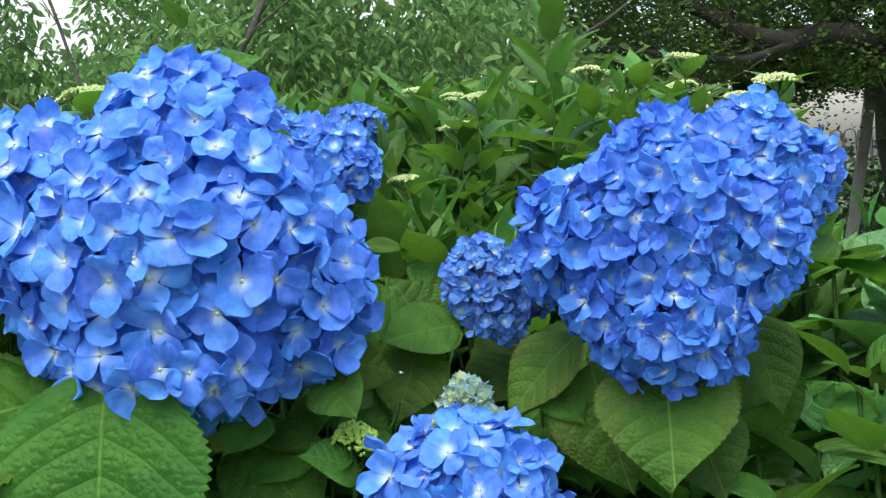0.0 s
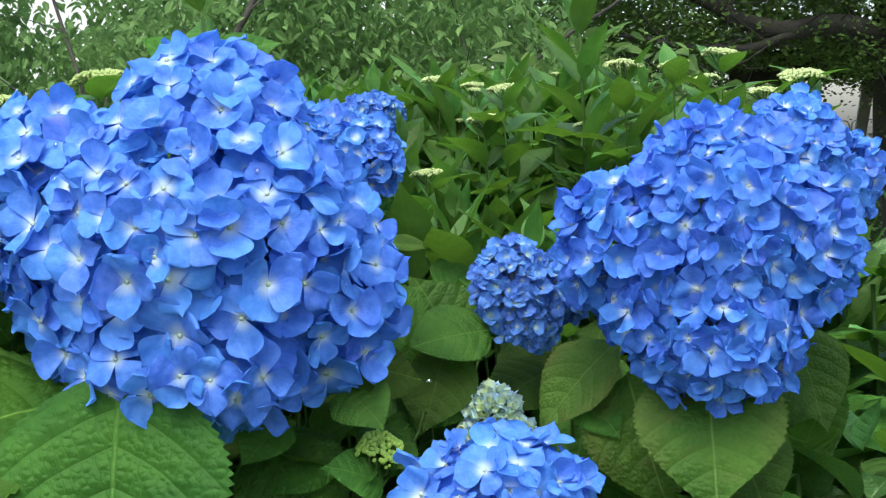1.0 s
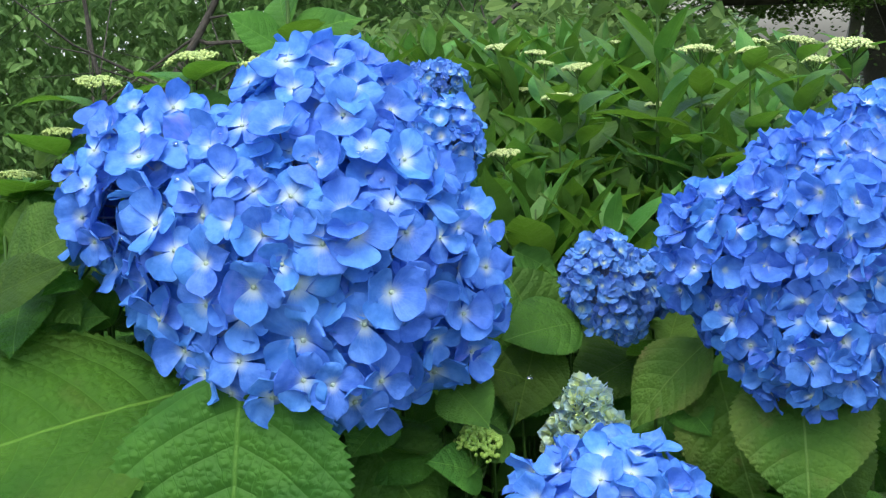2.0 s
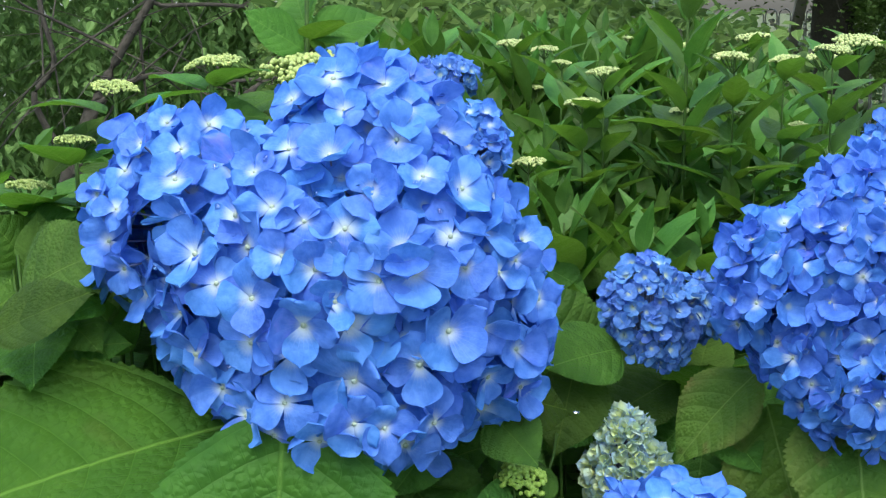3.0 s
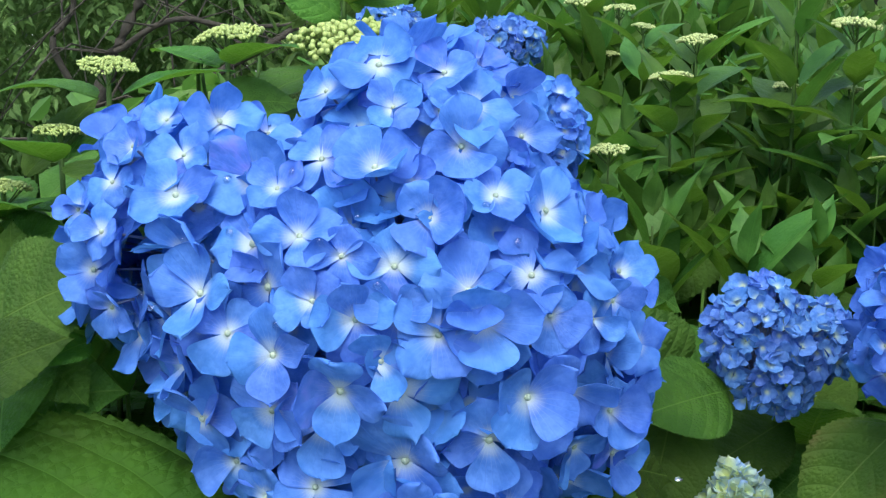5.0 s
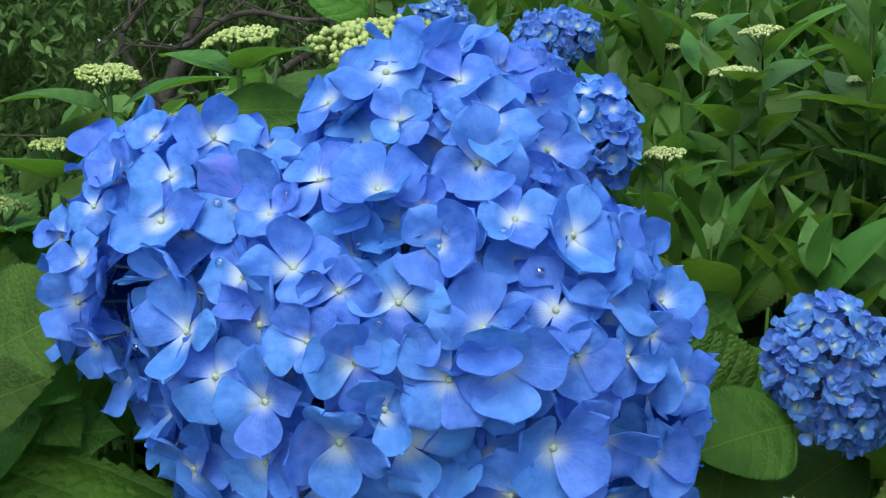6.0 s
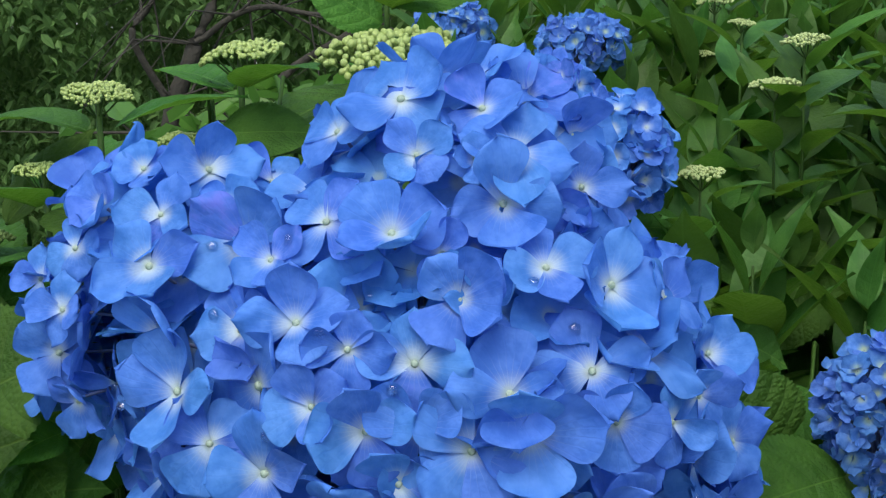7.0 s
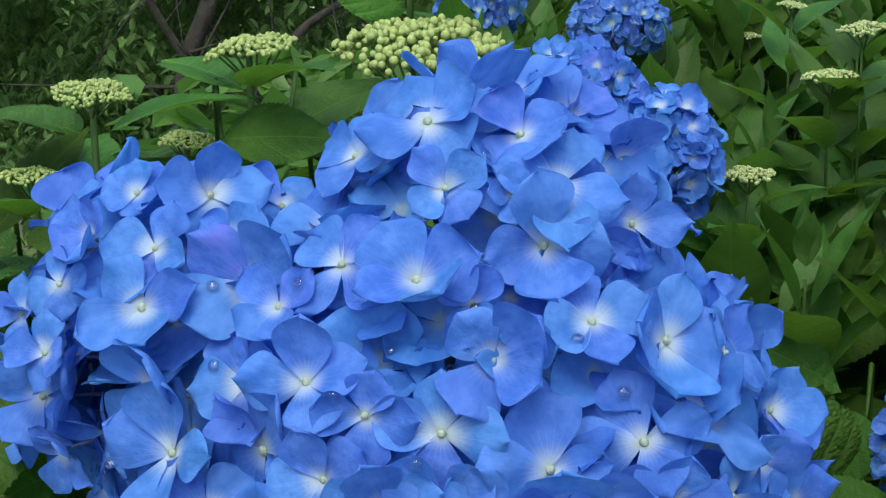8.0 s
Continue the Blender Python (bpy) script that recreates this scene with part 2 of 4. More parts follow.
def tube(points, radii, sides=6):
    """Verts and faces of a round tube along the points."""
    pts = [Vector(p) for p in points]
    verts, faces = [], []
    up = Vector((0.31, 0.17, 0.93)).normalized()
    for i, p in enumerate(pts):
        d = (pts[min(i + 1, len(pts) - 1)] - pts[max(i - 1, 0)]).normalized()
        a = d.cross(up if abs(d.dot(up)) < 0.95 else Vector((1, 0, 0))).normalized()
        b = d.cross(a)
        for k in range(sides):
            t = 2 * math.pi * k / sides
            verts.append(p + radii[i] * (math.cos(t) * a + math.sin(t) * b))
    for i in range(len(pts) - 1):
        for k in range(sides):
            j = (k + 1) % sides
            faces.append((i * sides + k, i * sides + j, (i + 1) * sides + j, (i + 1) * sides + k))
    faces.append(tuple(range(sides)))
    faces.append(tuple(range((len(pts) - 1) * sides, len(pts) * sides)))
    return verts, faces


def bowed(points, steps=6):
    """A smooth line through the points."""
    p = [Vector(q) for q in points]
    p = [2 * p[0] - p[1], *p, 2 * p[-1] - p[-2]]
    out = []
    for i in range(1, len(p) - 2):
        for k in range(steps):
            t = k / steps
            out.append(0.5 * (2 * p[i] + (p[i + 1] - p[i - 1]) * t + (2 * p[i - 1] - 5 * p[i] + 4 * p[i + 1] - p[i + 2]) * t * t
                              + (3 * p[i] - p[i - 1] - 3 * p[i + 1] + p[i + 2]) * t ** 3))
    return out + [p[-2]]


def ball(r, sub=1, squash=1.0):
    bm = bmesh.new()
    bmesh.ops.create_icosphere(bm, subdivisions=sub, radius=r)
    v = [Vector((q.co.x, q.co.y, q.co.z * squash)) for q in bm.verts]
    f = [tuple(x.index for x in q.verts) for q in bm.faces]
    bm.free()
    return v, f


def petal_shape(rng, nu, nv, width=0.78):
    """A broad sepal of length 1 along +y, cupped and waved."""
    cup, cross, wave, ph = rng.uniform(-0.34, 0.42), rng.uniform(-0.25, 0.50), rng.uniform(0.015, 0.06), rng.uniform(0, 6)
    point, skew, wd = rng.uniform(1.7, 3.2), rng.uniform(-0.10, 0.10), width * rng.uniform(0.84, 1.14)
    blunt = rng.uniform(0.60, 1.06)
    twist = rng.uniform(-0.15, 0.15)
    edges = [(rng.uniform(0.012, 0.045), rng.uniform(5, 11), rng.uniform(0, 6)) for _ in range(2)]
    frill = rng.uniform(0.02, 0.075)
    v, f = [], []
    for i in range(nu):
        u = 1 - (1 - i / (nu - 1)) ** 1.45
        half = 0.04 * (1 - u) + wd * u ** 1.12 * 1.06 * max(0.0, 1 - u ** point) ** blunt
        for j in range(nv):
            s = 2 * j / (nv - 1) - 1
            amp, freq, turn = edges[s > 0]
            ripple = math.sin(freq * u + turn) * min(1.0, 1.6 * u)
            x = s * half * (1 + amp * 1.6 * ripple) + skew * u * u
            z = cup * u * u + cross * s * s * half + wave * math.sin(5 * u + 3.3 * s + ph) * u + twist * s * half * u + frill * s * s * u * math.sin(freq * u + turn + 1.3)
            v.append(Vector((x, u - 0.06 * s * s * u + 0.6 * amp * u * math.sin(4.1 * s + ph), z)))
    for i in range(nu - 1):
        for j in range(nv - 1):
            a = i * nv + j
            f.append((a, a + 1, a + nv + 1, a + nv))
    return v, f


def leaf_shape(rng, rows, cols, width, teeth=0, fold=0.22, arch=0.25, wave=0.02, tip=1.0):
    """A leaf of length 1 along +y: pointed, folded along its midrib, arched, toothed at the margin."""
    v, f = [], []
    ph, lean = rng.uniform(0, 6), rng.uniform(-0.06, 0.06)
    for i in range(rows):
        u = i / (rows - 1)
        half = width * 1.03 * (math.sin(math.pi * u ** 0.80) ** (0.85 + 0.55 * tip * u ** 3)) if 0 < u < 1 else 0.002
        if teeth:
            half *= 1 + 0.075 * ((u * teeth) % 1.0 - 0.5) * min(1.0, 5 * u * (1.02 - u) + 0.25)
        for j in range(cols):
            s = 2 * j / (cols - 1) - 1
            x = s * half + lean * u * u
            quilt = 0.0045 * abs(math.sin(math.pi * 7 * (u - abs(s * half) * (0.42 + 0.9 * abs(s * half))))) * (1 if teeth else 0)
            z = fold * abs(s) * half - arch * u * u - 0.25 * width * s ** 4 * half + wave * math.sin(7 * u + ph) * s + quilt
            v.append(Vector((x, u, z)))
    for i in range(rows - 1):
        for j in range(cols - 1):
            a = i * cols + j
            f.append((a, a + 1, a + cols + 1, a + cols))
    return v, f


def turned(direction, normal):
    """A turn that lays +y along direction and +z near normal."""
    y = Vector(direction).normalized()
    z = Vector(normal) - y * Vector(normal).dot(y)
    z = z.normalized() if z.length > 1e-6 else y.orthogonal().normalized()
    x = y.cross(z)
    return Matrix((x, y, z)).transposed()


def placed(at, turn, scale):
    return Matrix.Translation(at) @ turn.to_4x4() @ Matrix.Scale(scale, 4)


shapes = random.Random(11)
PETALS = [mesh_of("petal", *petal_shape(shapes, 17, 11, 0.98), BLUE) for _ in range(24)]
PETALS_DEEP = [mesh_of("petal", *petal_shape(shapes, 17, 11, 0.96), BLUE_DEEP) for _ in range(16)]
eye_v, eye_f = ball(0.072, 2, 0.8)
EYE_MESH = mesh_of("floret", [v + Vector((0, 0, 0.06)) for v in eye_v], eye_f, EYE)


def whole_floret(rng, mat, nu=5, nv=5, width=1.14, lift=(4, 38)):
    """Four sepals grown together at their foot, as one surface."""
    verts, faces = [Vector((0, 0, 0))], []
    for k in range(4):
        v, f = petal_shape(rng, nu, nv, width)
        m = pose(0, 0, 0, rng.uniform(*lift), 0, 90 * k + rng.uniform(-9, 9)) @ Matrix.Scale(rng.uniform(0.84, 1.06), 4)
        start = len(verts) - nv
        verts += [m @ p + Vector((0, 0, 0.03 * (k % 2) * p.y)) for p in v[nv:]]
        for q in f:
            ring = []
            for a in q:
                b = 0 if a < nv else a + start
                if b not in ring:
                    ring.append(b)
            faces.append(tuple(ring))
    return mesh_of("floret", verts, faces, mat)


FLORETS = [whole_floret(shapes, BLUE, 6, 5) for _ in range(8)]
FLORETS_INNER = [whole_floret(shapes, BLUE_INNER, 6, 5) for _ in range(6)]
FLORETS_SMALL = [whole_floret(shapes, BLUE_SMALL, 5, 5, 1.04, (10, 40)) for _ in range(6)]
FLORETS_PALE = [whole_floret(shapes, PALE, 5, 5, 0.92, (35, 68)) for _ in range(6)]
LEAF_BIG = [mesh_of("leaf", *leaf_shape(shapes, 85, 11, 0.40, 28, 0.20, a), LEAF_DEEP) for a in (0.10, 0.18, 0.26, 0.05)]
LEAF_LIGHT = [mesh_of("leaf", *leaf_shape(shapes, 85, 11, 0.42, 28, 0.16, 0.12), LEAF_PALE)]
LEAF_WIDE = [mesh_of("leaf", *leaf_shape(shapes, 85, 11, 0.40, 28, 0.22, a), LEAF) for a in (0.10, 0.20, 0.30)]
LEAF_AGED = [mesh_of("leaf", *leaf_shape(shapes, 79, 11, 0.40, 26, 0.24, a, 0.035), LEAF_OLD) for a in (0.16, 0.26)]
LEAF_MID = [mesh_of("leaf", *leaf_shape(shapes, 31, 7, 0.36, 15, 0.24, a), LEAF) for a in (0.15, 0.25, 0.35)]
LEAF_NARROW = [mesh_of("leaf", *leaf_shape(shapes, 11, 5, w, 0, 0.35, a, 0.015), LEAF_SHRUB) for w, a in ((0.19, 0.15), (0.22, 0.3), (0.17, 0.05), (0.24, 0.4))]
LEAF_GLOSS = [mesh_of("leaf", *leaf_shape(shapes, 11, 5, w, 0, 0.35, a, 0.02), LEAF_DARK) for w, a in ((0.24, 0.2), (0.28, 0.35), (0.2, 0.1))]

# ---- ground ----
bm = bmesh.new()
bmesh.ops.create_grid(bm, x_segments=60, y_segments=60, size=300)
for v in bm.verts:
    if v.co.length > 12:
        v.co.z = 0.4 * noise.noise(v.co * 0.03)
me = bpy.data.meshes.new("ground")
bm.to_mesh(me), bm.free()
me.materials.append(SOIL)
tagged(new("ground", me), "dark soil and grass under the hydrangea bushes", "ground", kind="structure")


# ---- flower heads ----
def spread(count):
    """Even directions over a ball."""
    g = math.pi * (3 - math.sqrt(5))
    for i in range(count):
        z = 1 - 2 * (i + 0.5) / count
        r = math.sqrt(1 - z * z)
        yield Vector((r * math.cos(g * i), r * math.sin(g * i), z))


def front(lobes, x, z):
    """The point of the lobes' skin that faces the garden path at x, z, and its normal."""
    best = None
    for c, r in lobes:
        u, w = (x - c[0]) / r[0], (z - c[2]) / r[2]
        q = u * u + w * w
        y = c[1] - r[1] * math.sqrt(max(0.0, 1 - q)) + 0.02 * max(0.0, q - 1)
        if best is None or y < best[0] - 1e-9 and q < 1.05 or best[1] > 1.05 > q:
            best = (y, q, Vector((u / r[0], -math.sqrt(max(0.02, 1 - q)) / r[1], w / r[2])).normalized())
    return Vector((x, best[0], z)), best[2]


def put_floret(rng, root, at, normal, radius, kinds, detailed, angle=None):
    """A floret of four sepals; angle: where one of them points, seen from the front (90 is up)."""
    if angle is None:
        roll = rng.uniform(0, 90)
        normal = (normal + 0.50 * Vector((0, -0.88, 0.40))).normalized()
        tilt = Vector((rng.gauss(0, 0.27), rng.gauss(0, 0.27), rng.gauss(0, 0.27)))
        q = (normal + tilt).normalized().to_track_quat("Z", "Y").to_matrix().to_4x4()
    else:
        roll = angle - 90
        tilt = Vector((rng.gauss(0, 0.12), 0, rng.gauss(0, 0.12)))
        z = (0.70 * normal + 0.42 * Vector((0, -0.95, 0.30 if normal.z > 0 else 0.05)) + tilt).normalized()
        x = Vector((0, 0, 1)).cross(z).normalized()
        q = Matrix((x, z.cross(x), z)).transposed().to_4x4()
        at = at + 0.002 * normal
    m = Matrix.Translation(at) @ q @ pose(0, 0, 0, 0, 0, roll) @ Matrix.Scale(radius, 4)
    if not detailed:
        return child("floret", rng.choice(kinds), root, m)
    fl = child("floret", EYE_MESH, root, m)
    lift = rng.uniform(-6, 40) if angle is None else rng.uniform(2, 24)
    for k in range(4):
        pm = pose(0, 0, 0.015 + 0.03 * (k % 2), lift + rng.uniform(-12, 14), rng.uniform(-9, 9), 90 * k + rng.uniform(-13, 13))
        child("petal", rng.choice(kinds), fl, pm @ Matrix.Diagonal((rng.uniform(0.86, 1.14), rng.uniform(0.84, 1.18), 1, 1)))
    return fl


def shoot_root(name, x, y, label, category, group):
    root = new(name)
    root.empty_display_size = 0.05
    root.location = (x, y, 0)
    return tagged(root, label, category, group)


def flower_shoot(seed, centre, lobes, label, size, gap, kinds=None, detailed=False, keyed=(), leaves=(), petals=PETALS, deep=0.012, lean=(0.0, 0.03), group="blue hydrangea heads"):
    """A hydrangea shoot: its stem from the ground, its leaves, and a mophead of many florets."""
    rng = random.Random(seed)
    c = Vector(centre)
    root = shoot_root("hydrangea_shoot", c.x + lean[0], c.y + lean[1], label, "hydrangea", group)
    mid = c - root.location
    line = bowed([(0, 0, 0), (-0.3 * lean[0], -0.2 * lean[1], mid.z * 0.55), mid + Vector((-0.45 * lean[0], 0.5 * abs(lean[1]), -0.06)), mid], 5)
    child("stem", mesh_of("stem", *tube(line, [0.26 * size] * (len(line) - 4) + [0.23 * size, 0.2 * size, 0.18 * size, 0.18 * size], 8), STEM), root)
    spots = []
    for x, z, mm, angle in keyed:
        p, nrm = front(lobes, 0.001 * x, 0.001 * z)
        spots.append((p, nrm, 0.00112 * mm, angle))

    def open_spots(step, sink, near):
        """Places on the skin of every lobe that no other lobe covers, kept apart from one another."""
        for c2, r2 in lobes:
            r2 = [q - sink for q in r2]
            n2 = int(1.6 * 4 * math.pi * (r2[0] * r2[1] + r2[1] * r2[2] + r2[0] * r2[2]) / 3 / step ** 2)
            for d in spread(n2):
                d = (d + Vector((rng.gauss(0, 0.05), rng.gauss(0, 0.05), rng.gauss(0, 0.05)))).normalized()
                p = Vector(c2) + Vector([x * y for x, y in zip(d, r2)])
                if any(sum(((p[k] - c3[k]) / (r3[k] - sink)) ** 2 for k in range(3)) < 0.76 for c3, r3 in lobes if c3 is not c2):
                    continue
                if p.z < 0 and math.hypot(p.x, p.y) < 0.012 or any((p - q[0]).length < (near if q[3] is None else 0.9 * near + 0.25 * q[2]) for q in spots):
                    continue
                nrm = Vector([x / y for x, y in zip(d, r2)]).normalized()
                nrm = (0.75 * nrm + 0.25 * p.normalized()).normalized()
                spots.append((p - nrm * rng.uniform(0.1 * deep, deep * 0.5), nrm, size * rng.uniform(0.80, 1.10), None))

    open_spots(gap, 0.0, 0.74 * gap)
    outer = list(spots)
    spots = []
    open_spots(gap, 0.55 * deep, 0.66 * gap)
    open_spots(gap, 1.6 * deep, 0.72 * gap)
    inner, spots = spots, outer
    stalks = Joined()
    for p, nrm, r, _ in outer:
        low = Vector((p.x * 0.15, p.y * 0.15, p.z * 0.3 - 0.015))
        knee = low.lerp(p - nrm * 0.35 * p.length, 0.75)
        v, f = tube([mid + low, mid + knee, mid + p], [0.0007, 0.0006, 0.0005], 4)
        stalks.add(v, f)
    tagged(child("pedicels", stalks.mesh("pedicels", PEDICEL), root), kind="stuff")
    for p, nrm, r, angle in outer:
        put_floret(rng, root, mid + p, nrm, r, kinds or (petals if detailed else FLORETS), detailed, angle)
    for p, nrm, r, _ in inner:
        put_floret(rng, root, mid + p, nrm, r, kinds or FLORETS_INNER, False)
    for lf in leaves:
        put_leaf(root, *lf)
    return root


def put_leaf(root, base, tip, up, kinds=None, pick=0, stretch=1.0):
    """A leaf from base to tip in the world; up: where its upper side faces."""
    b, t = Vector(base) - root.location, Vector(tip) - root.location
    me = (kinds or LEAF_BIG)
    m = Matrix.Translation(b) @ turned(t - b, up).to_4x4() @ Matrix.Diagonal(((t - b).length * stretch, (t - b).length, (t - b).length, 1))
    return child("leaf", me[pick % len(me)], root, m)


M_LOBES = [
    ((0.0003, -0.0055, -0.0122), (0.083, 0.060, 0.073)),
    ((0.0105, 0.0115, 0.0475), (0.042, 0.043, 0.0370)),
    ((-0.0740, 0.0120, 0.0140), (0.041, 0.047, 0.048)),
    ((0.0585, 0.0229, -0.0300), (0.034, 0.045, 0.054)),
    ((0.0030, -0.0042, -0.0590), (0.060, 0.060, 0.0335)),
]
# the largest florets of the head: across and up from its middle, reach in mm, turn
M_LEFT = [(-61, 57, 13.5, 80), (-78, 58, 10.2, 110), (-87, 50, 11.5, 65), (-69, 48, 10.7, 80), (-70, 36, 14.6, 35), (-64, 17, 14.5, 45), (-93, 39, 10, 20), (-96, 23, 10, 0), (-94, -3, 10.6, 60), (-109, 27, 9.8, 20), (-32, 40, 11, 45), (-53, 48, 10.1, 60), (-108, -15, 10.4, 10), (-93, -29, 14.5, 70), (-47, 51, 10.8, 20)]
M_TOP = [(-1, 78, 15.6, 40), (21, 76, 12.7, 60), (-19, 69, 12, 85), (5, 66, 9.8, 35), (20, 65, 7, 0), (30, 66, 14, -10), (46, 55, 11.9, 80), (27, 54, 14.5, 10), (0, 47, 14.6, 30), (13, 43, 8.2, 45), (25, 33, 9.5, 0), (-18, 49, 12.9, 60), (39, 38, 12.6, 20)]
M_RIGHT = [(55, 32, 14.3, 60), (69, 25, 11.8, 40), (81, 6, 12, 45), (78, 0, 10.8, 10), (71, -3, 9.7, 70), (79, -43, 13.6, 0), (89, -23, 12.4, 25), (87, -41, 11.7, 60), (81, -64, 13, 80), (66, -52, 13.9, 20), (88, -5, 11, 70)]
M_MIDDLE = [(8, 19, 13.4, 0), (9, 4, 13.8, 50), (-23, 27, 13.1, 10), (-9, 22, 11.6, 80), (-4, 3, 13.8, 15), (-31, -10, 14.9, 10), (-47, -5, 13.7, 60), (-57, 6, 15.2, 5), (4, -10, 12.9, 20), (9, -20, 17.8, 30), (-9, -20, 17, 5), (31, 11, 14.7, 90), (36, 1, 17, 5), (22, -2, 14.7, 35), (51, 14, 14, 20), (57, 1, 12.7, 75), (18, 33, 13, 50), (-18, 8, 11.6, 30)]
M_LOW = [(-32, -29, 14.1, 45), (-59, -38, 14.1, 20), (-48, -53, 13.2, 80), (-18, -56, 14.1, 45), (11, -45, 17.3, 25), (11, -63, 14.1, 60), (38, -39, 16.8, 15), (50, -25, 15.9, 50), (64, -26, 14.3, 30), (43, -67, 14.6, 85), (31, -76, 16.3, 80), (53, -76, 13.1, 70), (-36, -64, 13, 60), (-24, -71, 13.2, 40), (-4, -71, 13.8, 20), (-73, -52, 12.2, 60), (23, -66, 12.8, 10)]

MAIN = (-0.170, 0.740, 1.318)
flower_shoot(3, MAIN, M_LOBES, "large lumpy blue mophead hydrangea with pale eyes and rain drops", 0.0172, 0.0187, detailed=True, deep=0.009,
             keyed=M_LEFT + M_TOP + M_RIGHT + M_MIDDLE + M_LOW, leaves=[
                 ((-0.191, 0.690, 1.256), (-0.195, 0.646, 1.139), (0, -1.0, 0.45), LEAF_BIG, 0, 1.10),
                 ((-0.2230, 0.7220, 1.2385), (-0.3540, 0.6550, 1.2200), (0.05, -0.78, 1.0), LEAF_LIGHT, 0, 0.95),
                 ((-0.150, 0.775, 1.205), (-0.105, 0.730, 1.170), (0, -0.7, 0.9), LEAF_BIG, 2),
                 ((-0.0955, 0.752, 1.2465), (-0.0590, 0.768, 1.2350), (0, -1.0, 0.6), LEAF_LIGHT, 0, 0.85),
             ])

R_LOBES = [
    ((0.000, 0.000, 0.000), (0.049, 0.043, 0.051)),
    ((0.000, -0.008, -0.044), (0.042, 0.035, 0.036)),
    ((-0.030, -0.004, -0.028), (0.028, 0.030, 0.028)),
    ((-0.048, -0.004, -0.002), (0.026, 0.032, 0.034)),
    ((0.042, 0.004, -0.008), (0.026, 0.032, 0.036)),
    ((0.006, 0.014, 0.038), (0.036, 0.032, 0.021)),
]
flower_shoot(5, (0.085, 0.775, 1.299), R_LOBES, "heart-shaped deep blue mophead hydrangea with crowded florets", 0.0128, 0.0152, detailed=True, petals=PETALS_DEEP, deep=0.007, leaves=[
    ((0.079, 0.785, 1.238), (0.0798, 0.735, 1.173), (0, -0.85, 0.65), LEAF_AGED, 0, 1.12),
    ((0.040, 0.800, 1.229), (0.054, 0.765, 1.165), (-0.3, -1, 0.5), LEAF_AGED, 1),
    ((0.0355, 0.8050, 1.2450), (-0.0130, 0.7820, 1.2085), (-0.3, -0.8, 0.9), LEAF_AGED, 1, 0.80),
    ((0.128, 0.830, 1.247), (0.142, 0.798, 1.200), (0.2, -1, 0.5), LEAF_BIG, 2, 0.9),
    ((0.089, 0.800, 1.208), (0.108, 0.770, 1.157), (0.2, -1, 0.7), LEAF_BIG, 0),
])
flower_shoot(6, (0.146, 0.940, 1.334), [((0, 0, 0), (0.030, 0.03, 0.036)), ((0.012, 0, -0.022), (0.026, 0.026, 0.026))],
             "blue mophead hydrangea crowded behind a larger one", 0.0108, 0.0132, deep=0.006)
flower_shoot(7, (0.182, 0.995, 1.320), [((0, 0, 0), (0.024, 0.024, 0.028)), ((-0.01, 0, -0.022), (0.022, 0.022, 0.020))],
             "small deep blue mophead hydrangea at the bush's edge", 0.0105, 0.0132, deep=0.006)
flower_shoot(8, (-0.023, 0.700, 1.182), [((0, 0, 0), (0.044, 0.040, 0.036)), ((0.006, 0, 0.010), (0.028, 0.03, 0.029))],
             "bright blue mophead hydrangea low in the bush", 0.0135, 0.0165, detailed=True)
flower_shoot(9, (-0.019, 0.840, 1.269), [((0, 0, 0.002), (0.022, 0.022, 0.027)), ((0.027, 0.002, 0.001), (0.014, 0.016, 0.018)), ((0.006, 0, -0.016), (0.019, 0.019, 0.015))],
             "young compact blue hydrangea head with small florets", 0.0068, 0.0085, FLORETS_SMALL, deep=0.004, lean=(0.03, 0.09), leaves=[
                 ((-0.0326, 0.830, 1.2507), (-0.0718, 0.800, 1.2518), (0, -0.8, 0.7), LEAF_BIG, 1, 1.05),
                 ((-0.0560, 0.828, 1.2450), (-0.0680, 0.795, 1.2020), (0, -1, 0.4), LEAF_BIG, 3, 1.0),
             ])
flower_shoot(10, (-0.148, 1.000, 1.362), [((0, 0, 0), (0.025, 0.022, 0.021)), ((0.012, 0, -0.008), (0.018, 0.018, 0.02))], "blue mophead hydrangea far back in the bush", 0.0090, 0.0112, deep=0.005)
flower_shoot(12, (-0.115, 0.945, 1.347), [((0, 0, 0), (0.022, 0.020, 0.024))], "blue mophead hydrangea beside dark leaves", 0.0090, 0.0112, deep=0.005)
flower_shoot(13, (-0.135, 1.110, 1.380), [((0, 0, 0), (0.024, 0.022, 0.015))], "small distant blue hydrangea head", 0.0062, 0.0080, FLORETS_SMALL, deep=0.004)
flower_shoot(14, (-0.207, 1.132, 1.386), [((0, 0, 0), (0.021, 0.021, 0.017))], "round distant blue hydrangea head", 0.0062, 0.0080, FLORETS_SMALL, deep=0.004)
flower_shoot(15, (-0.030, 0.812, 1.200), [((0, 0, 0.005), (0.012, 0.012, 0.015)), ((0.0, 0, -0.012), (0.020, 0.019, 0.018))],
             "half-opened pale green and blue hydrangea head", 0.0080, 0.0066, FLORETS_PALE, deep=0.004)


